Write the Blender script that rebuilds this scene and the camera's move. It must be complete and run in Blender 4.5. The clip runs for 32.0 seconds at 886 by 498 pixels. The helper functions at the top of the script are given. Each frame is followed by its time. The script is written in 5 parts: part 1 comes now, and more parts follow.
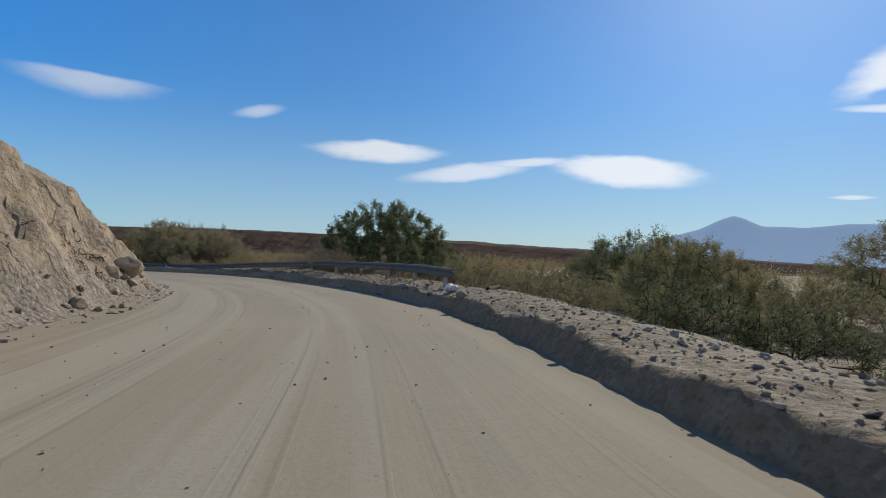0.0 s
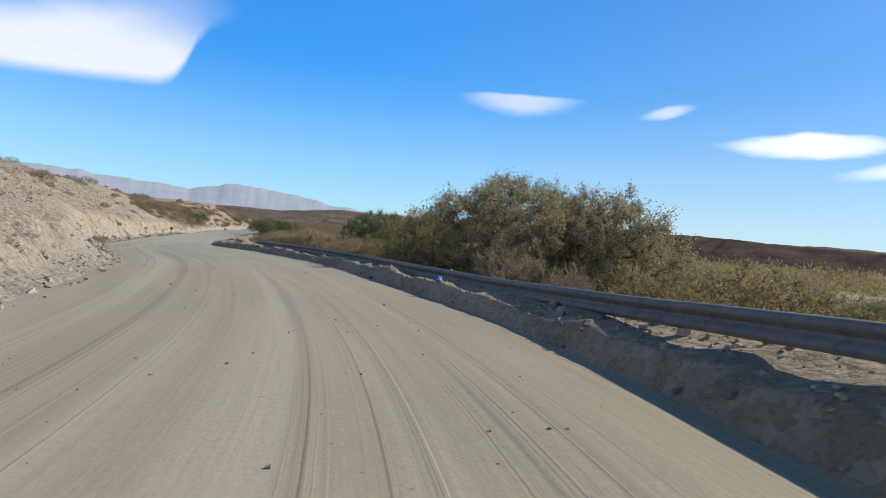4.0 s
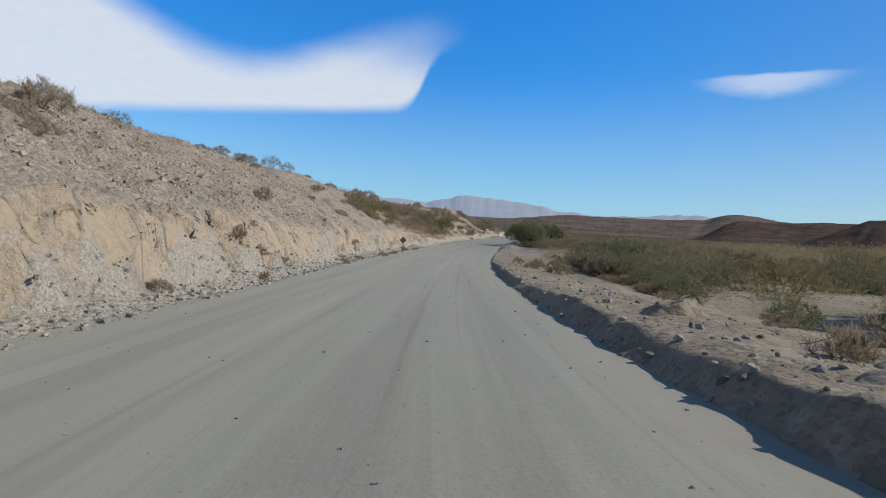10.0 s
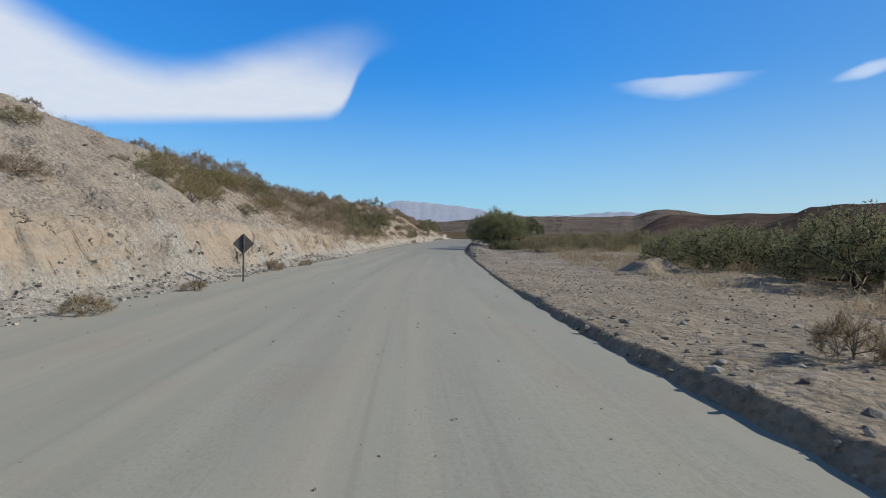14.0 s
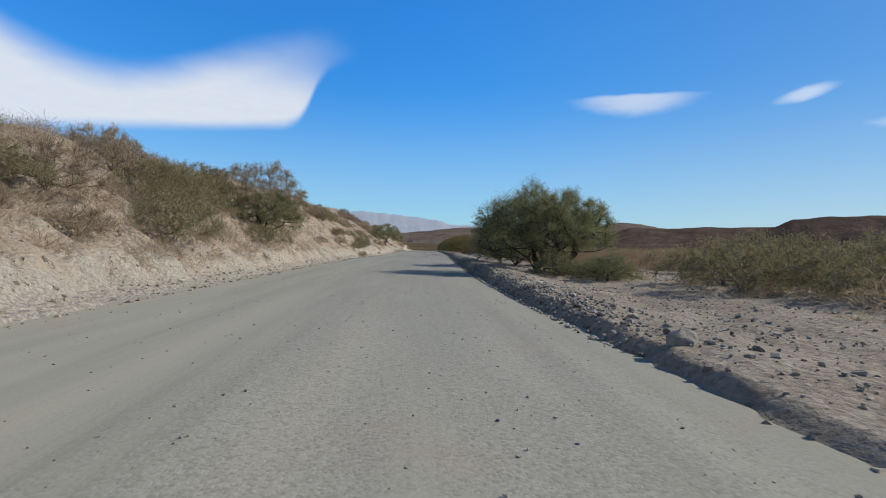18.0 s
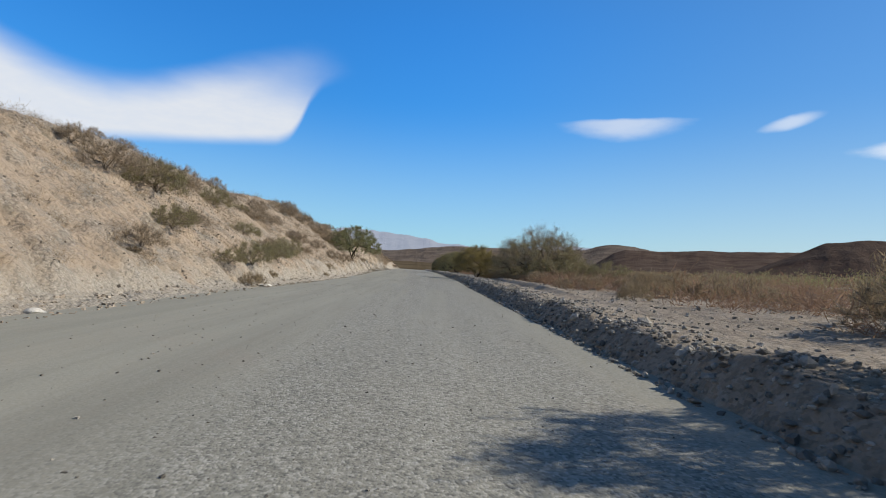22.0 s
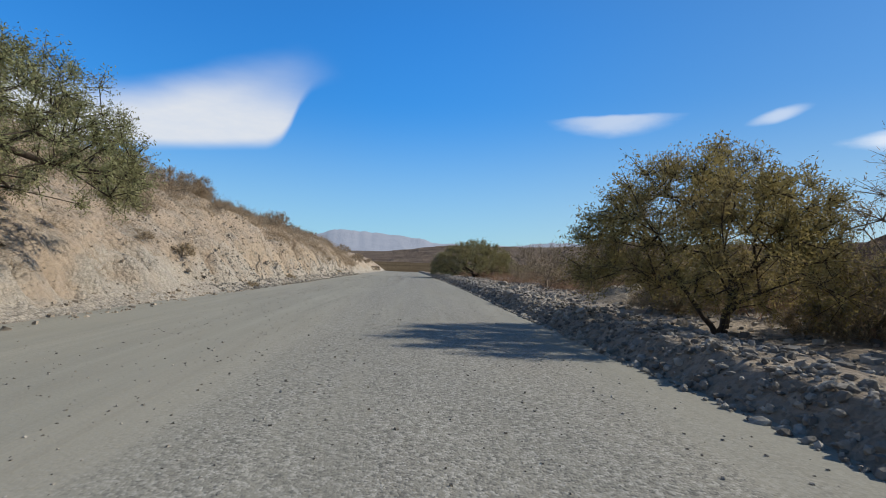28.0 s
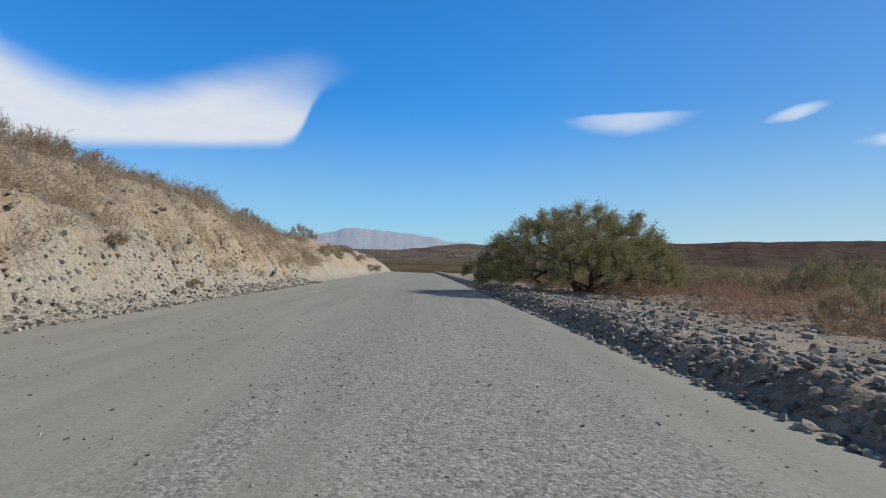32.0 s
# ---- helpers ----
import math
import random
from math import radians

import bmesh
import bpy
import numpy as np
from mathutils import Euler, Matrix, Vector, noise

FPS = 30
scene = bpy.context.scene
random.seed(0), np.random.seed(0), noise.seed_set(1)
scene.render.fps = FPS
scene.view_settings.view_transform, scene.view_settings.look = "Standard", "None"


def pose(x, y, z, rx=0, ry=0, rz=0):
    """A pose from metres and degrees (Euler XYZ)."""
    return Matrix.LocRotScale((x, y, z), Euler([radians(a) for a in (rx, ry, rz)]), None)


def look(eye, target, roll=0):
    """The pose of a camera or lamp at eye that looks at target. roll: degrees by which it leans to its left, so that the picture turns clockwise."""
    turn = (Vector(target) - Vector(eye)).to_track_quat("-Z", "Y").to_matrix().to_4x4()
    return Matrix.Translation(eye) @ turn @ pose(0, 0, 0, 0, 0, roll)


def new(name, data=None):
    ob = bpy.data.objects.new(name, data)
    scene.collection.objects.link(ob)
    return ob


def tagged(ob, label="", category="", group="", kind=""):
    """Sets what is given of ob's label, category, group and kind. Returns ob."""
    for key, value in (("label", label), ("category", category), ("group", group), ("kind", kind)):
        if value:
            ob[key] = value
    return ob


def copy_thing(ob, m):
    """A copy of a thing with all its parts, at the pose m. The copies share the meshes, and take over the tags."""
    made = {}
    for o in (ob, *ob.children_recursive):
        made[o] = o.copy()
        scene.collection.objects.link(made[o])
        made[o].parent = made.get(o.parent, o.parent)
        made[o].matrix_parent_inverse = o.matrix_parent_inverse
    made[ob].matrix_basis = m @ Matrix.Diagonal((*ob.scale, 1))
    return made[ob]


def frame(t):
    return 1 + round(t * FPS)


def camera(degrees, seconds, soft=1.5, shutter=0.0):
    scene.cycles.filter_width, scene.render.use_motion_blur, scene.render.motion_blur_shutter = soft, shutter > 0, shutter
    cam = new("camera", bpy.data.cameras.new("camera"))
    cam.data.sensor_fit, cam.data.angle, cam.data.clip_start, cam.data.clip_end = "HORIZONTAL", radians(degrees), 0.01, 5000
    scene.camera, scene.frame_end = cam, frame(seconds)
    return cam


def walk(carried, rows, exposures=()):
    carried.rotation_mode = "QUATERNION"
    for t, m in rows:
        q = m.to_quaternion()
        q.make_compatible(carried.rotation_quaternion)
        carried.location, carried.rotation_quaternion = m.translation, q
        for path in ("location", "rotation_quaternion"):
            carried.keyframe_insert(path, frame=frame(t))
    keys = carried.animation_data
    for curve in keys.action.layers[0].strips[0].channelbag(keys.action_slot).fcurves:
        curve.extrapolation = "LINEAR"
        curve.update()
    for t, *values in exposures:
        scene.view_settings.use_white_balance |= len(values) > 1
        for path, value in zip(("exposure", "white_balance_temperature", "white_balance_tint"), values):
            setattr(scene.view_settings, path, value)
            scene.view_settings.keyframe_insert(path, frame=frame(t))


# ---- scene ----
import itertools

cam = camera(76.2, 32.0, soft=1.0, shutter=0.05)
PATH = [
    (0.0, (0.000, 0.000, 1.382), (-0.047, 9.996, 1.645), 1.99),
    (0.5, (-0.517, 4.307, 1.390), (-1.010, 14.292, 1.616), 2.83),
    (1.0, (-1.297, 8.639, 1.437), (-2.308, 18.585, 1.665), 3.26),
    (1.5, (-2.336, 12.973, 1.489), (-4.009, 22.830, 1.692), 3.39),
    (2.0, (-3.673, 17.238, 1.532), (-6.146, 26.926, 1.692), 3.81),
    (2.5, (-5.344, 21.348, 1.549), (-8.647, 30.787, 1.639), 4.05),
    (3.0, (-7.374, 25.248, 1.498), (-11.608, 34.308, 1.519), 4.78),
    (3.5, (-9.797, 28.832, 1.397), (-15.096, 37.313, 1.372), 4.90),
    (4.0, (-12.781, 32.223, 1.319), (-19.098, 39.974, 1.187), 5.49),
    (4.5, (-16.160, 35.219, 1.276), (-23.362, 42.152, 1.024), 6.26),
    (5.0, (-19.747, 37.804, 1.319), (-27.645, 43.933, 1.071), 5.28),
    (5.5, (-23.502, 40.024, 1.363), (-31.925, 45.408, 1.106), 4.68),
    (6.0, (-27.386, 41.935, 1.375), (-36.174, 46.699, 1.108), 4.35),
    (6.5, (-31.362, 43.615, 1.348), (-40.363, 47.964, 1.077), 4.12),
    (7.0, (-35.392, 45.175, 1.245), (-44.454, 49.396, 0.983), 4.20),
    (7.5, (-39.561, 46.756, 1.122), (-48.628, 50.966, 0.869), 3.84),
    (8.0, (-43.791, 48.370, 0.962), (-52.845, 52.608, 0.725), 3.60),
    (8.5, (-47.969, 50.000, 0.779), (-56.990, 54.310, 0.543), 3.60),
    (9.0, (-51.867, 51.570, 0.609), (-60.837, 55.984, 0.363), 3.39),
    (9.5, (-55.536, 53.157, 0.470), (-64.455, 57.674, 0.243), 3.04),
    (10.0, (-59.184, 54.846, 0.359), (-67.987, 59.577, 0.020), 3.46),
    (10.5, (-62.789, 56.652, 0.260), (-71.449, 61.644, -0.044), 1.93),
    (11.0, (-66.389, 58.569, 0.132), (-74.934, 63.756, -0.171), 0.46),
    (11.5, (-69.982, 60.554, -0.022), (-78.423, 65.907, -0.339), -0.25),
    (12.0, (-73.590, 62.583, -0.195), (-81.967, 68.037, -0.462), -0.76),
    (12.5, (-77.309, 64.673, -0.358), (-85.634, 70.206, -0.656), -0.57),
    (13.0, (-80.964, 66.808, -0.449), (-89.259, 72.386, -0.712), -0.59),
    (13.5, (-84.668, 69.011, -0.496), (-92.938, 74.626, -0.763), -0.04),
    (14.0, (-88.422, 71.250, -0.513), (-96.656, 76.922, -0.716), 0.94),
    (14.5, (-92.184, 73.500, -0.530), (-100.381, 79.225, -0.726), 2.62),
    (15.0, (-96.032, 75.852, -0.534), (-104.182, 81.645, -0.697), 2.19),
    (15.5, (-99.977, 78.322, -0.523), (-108.074, 84.189, -0.661), 2.01),
    (16.0, (-104.038, 80.926, -0.497), (-112.079, 86.869, -0.616), 2.02),
    (16.5, (-108.233, 83.689, -0.472), (-116.218, 89.709, -0.577), 2.26),
    (17.0, (-112.590, 86.641, -0.518), (-120.510, 92.744, -0.625), 2.36),
    (17.5, (-116.985, 89.698, -0.611), (-124.832, 95.896, -0.680), 2.24),
    (18.0, (-121.417, 92.823, -0.677), (-129.215, 99.084, -0.661), 1.39),
    (18.5, (-125.931, 96.054, -0.704), (-133.683, 102.370, -0.650), 1.62),
    (19.0, (-130.658, 99.495, -0.708), (-138.377, 105.852, -0.616), 2.15),
    (19.5, (-135.224, 102.799, -0.685), (-142.932, 109.166, -0.460), 2.20),
    (20.0, (-139.544, 105.919, -0.668), (-147.247, 112.290, -0.410), 1.99),
    (20.5, (-143.728, 109.022, -0.642), (-151.401, 115.429, -0.393), 1.84),
    (21.0, (-147.678, 112.048, -0.608), (-155.336, 118.471, -0.318), 2.48),
    (21.5, (-151.697, 115.165, -0.588), (-159.391, 121.546, -0.289), 2.60),
    (22.0, (-155.881, 118.415, -0.562), (-163.559, 124.813, -0.208), 2.60),
    (22.5, (-160.079, 121.638, -0.537), (-167.759, 128.031, -0.158), 2.60),
    (23.0, (-164.276, 124.868, -0.506), (-171.960, 131.259, -0.176), 3.01),
    (23.5, (-168.482, 128.166, -0.468), (-176.174, 134.545, -0.088), 2.65),
    (24.0, (-172.511, 131.366, -0.404), (-180.194, 137.754, -0.004), 2.23),
    (24.5, (-176.373, 134.476, -0.366), (-184.025, 140.902, 0.026), 2.34),
    (25.0, (-180.162, 137.455, -0.333), (-187.815, 143.879, 0.068), 2.12),
    (25.5, (-183.809, 140.305, -0.317), (-191.478, 146.710, 0.089), 1.68),
    (26.0, (-187.403, 143.129, -0.283), (-195.078, 149.525, 0.150), 1.20),
    (26.5, (-190.970, 146.000, -0.245), (-198.632, 152.411, 0.182), 1.26),
    (27.0, (-194.673, 148.902, -0.254), (-202.316, 155.339, 0.127), 1.03),
    (27.5, (-198.517, 151.869, -0.274), (-206.138, 158.333, 0.085), 1.00),
    (28.0, (-202.522, 154.927, -0.293), (-210.126, 161.412, 0.066), 1.20),
    (28.5, (-206.717, 158.104, -0.301), (-214.312, 164.599, 0.069), 1.82),
    (29.0, (-211.140, 161.423, -0.274), (-218.736, 167.914, 0.136), 2.01),
    (29.5, (-215.670, 164.799, -0.226), (-223.289, 171.264, 0.178), 1.96),
    (30.0, (-220.223, 168.165, -0.173), (-227.832, 174.643, 0.198), 2.53),
    (30.5, (-224.687, 171.493, -0.139), (-232.305, 177.961, 0.226), 2.07),
    (31.0, (-229.008, 174.737, -0.120), (-236.638, 181.190, 0.256), 1.61),
    (31.5, (-233.233, 177.925, -0.106), (-240.946, 184.280, 0.236), 1.27),
    (32.0, (-237.422, 181.060, -0.058), (-245.171, 187.372, 0.276), 1.26),
]
# the clip's camera brightens, darkens and tints its picture on the way
EXPOSURES = [(0.0, -0.2, 6500, 10), (2.0, 0.05, 6650, 10), (4.0, 0.34, 6600, 10), (4.5, 0.32, 6550, 10), (6.5, 0.02, 6300, 10), (9.0, -0.03, 6250, 10), (13.0, 0.0, 6250, 10), (17.0, 0.02, 6300, 10), (19.0, 0.12, 6650, 10), (20.0, 0.2, 6850, 10), (21.0, 0.18, 6800, 10), (23.0, 0.04, 6550, 10), (26.0, 0.12, 6750, 10), (29.0, 0.02, 6500, 10), (32.0, 0.03, 6500, 10)]
walk(cam, [(t, look(eye, target, roll)) for t, eye, target, roll in PATH], EXPOSURES)

# ---- light ----
SUN_TURN, SUN_HEIGHT = radians(31), radians(34)
world = bpy.data.worlds.new("sky")
scene.world = world
world.use_nodes = True


class Nodes:
    """Short writing for node trees."""

    def __init__(self, tree):
        self.tree = tree
        tree.nodes.clear()

    def add(self, kind, **values):
        node = self.tree.nodes.new(kind)
        for key, value in values.items():
            if key == "operation":
                node.operation = value
            elif key == "blend":
                node.data_type, node.blend_type = "RGBA", value
            elif key == "sky_type":
                node.sky_type = value
            elif key == "dims":
                node.noise_dimensions = value
            elif key == "feature":
                node.feature = value
        return node

    def put(self, socket, value):
        if isinstance(value, bpy.types.NodeSocket):
            self.tree.links.new(value, socket)
        elif isinstance(value, tuple) and len(value) == 3 and socket.type == "RGBA":
            socket.default_value = (*value, 1)
        else:
            socket.default_value = value

    def math(self, operation, *args):
        node = self.add("ShaderNodeMath", operation=operation)
        for socket, value in zip(node.inputs, args):
            self.put(socket, value)
        return node.outputs[0]

    def ramp(self, value, lo, hi, a=0.0, b=1.0):
        node = self.add("ShaderNodeMapRange")
        for socket, v in zip(node.inputs, (value, lo, hi, a, b)):
            self.put(socket, v)
        return node.outputs[0]

    def smooth(self, value, lo, hi, a=0.0, b=1.0):
        node = self.add("ShaderNodeMapRange")
        node.interpolation_type = "SMOOTHSTEP"
        for socket, v in zip(node.inputs, (value, lo, hi, a, b)):
            self.put(socket, v)
        return node.outputs[0]

    def profile(self, value, points):
        """A smooth line through points (place, height), both from 0 to 1."""
        node = self.add("ShaderNodeValToRGB")
        line = node.color_ramp
        line.interpolation = "B_SPLINE"
        for k, (at, level) in enumerate(points):
            stop = line.elements[k] if k < 2 else line.elements.new(at)
            stop.position, stop.color = at, (level, level, level, 1.0)
        self.put(node.inputs[0], value)
        return self.split(node.outputs[0])[0]

    def noise(self, vector, scale, detail=4.0, rough=0.55, twist=0.0):
        node = self.add("ShaderNodeTexNoise")
        if vector is not None:
            self.put(node.inputs["Vector"], vector)
        node.inputs["Scale"].default_value = scale
        node.inputs["Detail"].default_value = detail
        node.inputs["Roughness"].default_value = rough
        node.inputs["Distortion"].default_value = twist
        return node.outputs["Fac"]

    def cells(self, vector, scale, feature="F1", rand=1.0):
        node = self.add("ShaderNodeTexVoronoi", feature=feature)
        if vector is not None:
            self.put(node.inputs["Vector"], vector)
        node.inputs["Scale"].default_value = scale
        node.inputs["Randomness"].default_value = rand
        return node

    def mix(self, factor, a, b, blend="MIX"):
        node = self.add("ShaderNodeMix", blend=blend)
        self.put(node.inputs[0], factor)
        self.put(node.inputs[6], a)
        self.put(node.inputs[7], b)
        return node.outputs[2]

    def join(self, x, y, z):
        node = self.add("ShaderNodeCombineXYZ")
        for socket, v in zip(node.inputs, (x, y, z)):
            self.put(socket, v)
        return node.outputs[0]

    def split(self, vector):
        node = self.add("ShaderNodeSeparateXYZ")
        self.put(node.inputs[0], vector)
        return node.outputs


def build_sky():
    n = Nodes(world.node_tree)
    sky = n.add("ShaderNodeTexSky", sky_type="NISHITA")
    sky.sun_disc = False
    sky.sun_elevation, sky.sun_rotation = SUN_HEIGHT, SUN_TURN
    sky.altitude, sky.air_density, sky.dust_density, sky.ozone_density = 900, 1.0, 0.4, 2.4
    # bearing (degrees to the left of +y) and height of every direction, for the lens-shaped clouds
    x, y, z = n.split(n.add("ShaderNodeTexCoord").outputs["Generated"])
    bearing = n.math("MULTIPLY", n.math("ARCTAN2", n.math("MULTIPLY", x, -1.0), y), 57.29578)
    height = n.math("MULTIPLY", n.math("ARCSINE", z), 57.29578)
    spot = n.join(n.math("MULTIPLY", bearing, 0.35), height, 0.0)
    warp = n.math("SUBTRACT", n.noise(spot, 0.55, 3.0, 0.5), 0.5)
    fine = n.math("SUBTRACT", n.noise(spot, 1.6, 4.0, 0.6), 0.5)
    # the long flat-bottomed cloud with its thin tail: heights of its top and floor over the bearing
    across = n.ramp(bearing, 58.0, 112.0)
    wave = n.math("MULTIPLY", warp, 0.8)
    top = n.profile(across, [((b - 58) / 54, h / 30) for b, h in CLOUD_TOP])
    top = n.math("ADD", n.math("MULTIPLY", top, 30.0), wave)
    floor = n.profile(across, [((b - 58) / 54, h / 30) for b, h in CLOUD_FLOOR])
    floor = n.math("ADD", n.math("MULTIPLY", floor, 30.0), n.math("MULTIPLY", warp, 0.35))
    body = n.math("MULTIPLY", n.smooth(n.math("SUBTRACT", height, floor), -0.2, 1.2), n.smooth(n.math("SUBTRACT", top, height), -0.2, 3.6))
    body = n.math("MULTIPLY", body, n.smooth(n.math("ADD", bearing, wave), 59.6, 66.0, 0.0, 1.0))
    thin = n.math("MULTIPLY", n.smooth(bearing, 76.0, 64.5), n.smooth(height, 13.5, 18.0))
    body = n.math("MULTIPLY", body, n.math("SUBTRACT", 1.0, n.math("MULTIPLY", thin, 0.68)))
    total = n.math("MULTIPLY", body, n.math("ADD", 1.0, n.math("MULTIPLY", fine, 0.2)))
    for az, el, wide, up, down, slope, soft, strength in CLOUDS:
        u = n.math("DIVIDE", n.math("SUBTRACT", bearing, az), wide)
        v0 = n.math("SUBTRACT", n.math("SUBTRACT", height, el), n.math("MULTIPLY", n.math("SUBTRACT", bearing, az), slope))
        v0 = n.math("ADD", v0, n.math("MULTIPLY", warp, 0.9 * up))
        v = n.math("ADD", n.math("DIVIDE", n.math("MAXIMUM", v0, 0.0), up), n.math("DIVIDE", n.math("MAXIMUM", n.math("MULTIPLY", v0, -1.0), 0.0), down))
        r = n.math("ADD", n.math("POWER", n.math("ABSOLUTE", u), 1.4), n.math("MULTIPLY", v, v))
        r = n.math("ADD", r, n.math("MULTIPLY", fine, 0.3))
        m = n.math("MULTIPLY", n.smooth(r, 1.0, 1.0 - soft), strength)
        total = n.math("MAXIMUM", total, m)
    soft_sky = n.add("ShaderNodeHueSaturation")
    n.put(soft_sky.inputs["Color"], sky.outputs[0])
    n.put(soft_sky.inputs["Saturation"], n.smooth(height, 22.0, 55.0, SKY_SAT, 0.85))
    cloud = n.add("ShaderNodeRGB")
    cloud.outputs[0].default_value = (*CLOUD_TINT, 1)
    # a deeper blue away from the sun
    tint = n.mix(n.smooth(bearing, 12.0, 58.0), SKY_TINT, SKY_DEEP)
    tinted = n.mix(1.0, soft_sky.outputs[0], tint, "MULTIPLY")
    # darker towards the zenith
    deep = n.add("ShaderNodeVectorMath", operation="SCALE")
    n.put(deep.inputs[0], tinted)
    n.put(deep.inputs["Scale"], n.math("MULTIPLY", n.smooth(height, 22.0, 60.0, 1.0, 0.5), n.math("MULTIPLY", n.smooth(height, 1.0, 26.0, 0.84, 1.14), n.smooth(bearing, 58.0, 0.0, 1.0, 0.74))))
    tinted = deep.outputs[0]
    haze = n.math("MULTIPLY", n.smooth(height, 17.0, -1.0, 0.0, 0.62), 1.0)
    tinted = n.mix(haze, tinted, HAZE)
    # clouds towards the sun are brighter
    lit = n.add("ShaderNodeVectorMath", operation="SCALE")
    n.put(lit.inputs[0], cloud.outputs[0])
    n.put(lit.inputs["Scale"], n.smooth(bearing, 50.0, -25.0, 1.0, 1.35))
    colour = n.mix(n.math("MULTIPLY", total, 0.93), tinted, lit.outputs[0])
    back = n.add("ShaderNodeBackground")
    n.put(back.inputs["Color"], colour)
    back.inputs["Strength"].default_value = SKY
    out = n.add("ShaderNodeOutputWorld")
    n.tree.links.new(back.outputs[0], out.inputs[0])


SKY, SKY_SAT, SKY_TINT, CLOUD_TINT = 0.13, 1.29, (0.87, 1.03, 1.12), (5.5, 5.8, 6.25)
SKY_DEEP = (0.48, 1.04, 1.33)
HAZE = (3.2, 4.35, 5.5)
# bearing, height, half width, half height above and below its middle, slope, softness, strength
CLOUDS = [
    (32.8, 14.75, 6.9, 0.5, 2.0, 0.0, 1.0, 0.66),
    (18.8, 13.95, 2.9, 0.7, 0.75, -0.2, 1.0, 0.6),
    (7.2, 11.1, 8.0, 1.1, 1.4, 0.0, 0.8, 0.95),
    (-2.0, 9.3, 8.0, 1.0, 1.1, -0.12, 0.85, 0.8),
    (-8.0, 10.4, 6.5, 0.5, 0.6, -0.06, 0.9, 0.8),
    (-17.4, 9.7, 8.4, 1.5, 2.2, 0.1, 0.7, 1.0),
    (-41.0, 17.2, 7.4, 3.2, 1.9, -0.35, 0.7, 1.0),
    (-38.5, 13.4, 5.0, 0.5, 0.45, 0.12, 0.9, 0.8),
    (-35.6, 6.6, 2.0, 0.25, 0.25, 0.05, 0.9, 0.7),
]
CLOUD_TOP = [(58, 20.0), (61, 20.8), (64.5, 21.4), (67.5, 20.4), (70.6, 19.3), (74, 18.1), (77, 16.9), (80.5, 16.0), (84, 16.0), (87, 16.8), (90, 18.0), (94, 19.8), (99, 22.0), (110, 27.0)]
CLOUD_FLOOR = [(58, 18.2), (61, 17.8), (63, 17.0), (64.2, 15.4), (65.0, 13.2), (65.9, 11.7), (67.2, 11.2), (71, 10.8), (76, 10.3), (83, 9.7), (91.5, 8.5), (98, 7.5), (110, 6.0)]
build_sky()

sun = new("sun", bpy.data.lights.new("sun", "SUN"))
sun.data.energy, sun.data.angle, sun.data.color = 4.6, radians(0.6), (1.0, 0.915, 0.77)
sun.matrix_world = look((0, 0, 60), (-60 * math.sin(SUN_TURN) * math.cos(SUN_HEIGHT), -60 * math.cos(SUN_TURN) * math.cos(SUN_HEIGHT), 60 - 60 * math.sin(SUN_HEIGHT)))
sun.location = (40, 60, 60)


# ---- materials ----
def material(name, rough=0.9):
    mat = bpy.data.materials.new(name)
    mat.use_nodes = True
    n = Nodes(mat.node_tree)
    shader = n.add("ShaderNodeBsdfPrincipled")
    out = n.add("ShaderNodeOutputMaterial")
    n.tree.links.new(shader.outputs[0], out.inputs[0])
    shader.inputs["Roughness"].default_value = rough
    shader.inputs["Specular IOR Level"].default_value = 0.25
    return mat, n, shader


def relief(n, shader, height, strength, distance):
    node = n.add("ShaderNodeBump")
    node.inputs["Strength"].default_value = strength
    node.inputs["Distance"].default_value = distance
    n.put(node.inputs["Height"], height)
    n.tree.links.new(node.outputs[0], shader.inputs["Normal"])


def place(n):
    return n.add("ShaderNodeNewGeometry").outputs["Position"]


def along(n):
    """Metres along the road and across it, which the ground sheets carry as their UV."""
    return n.split(n.add("ShaderNodeTexCoord").outputs["UV"])


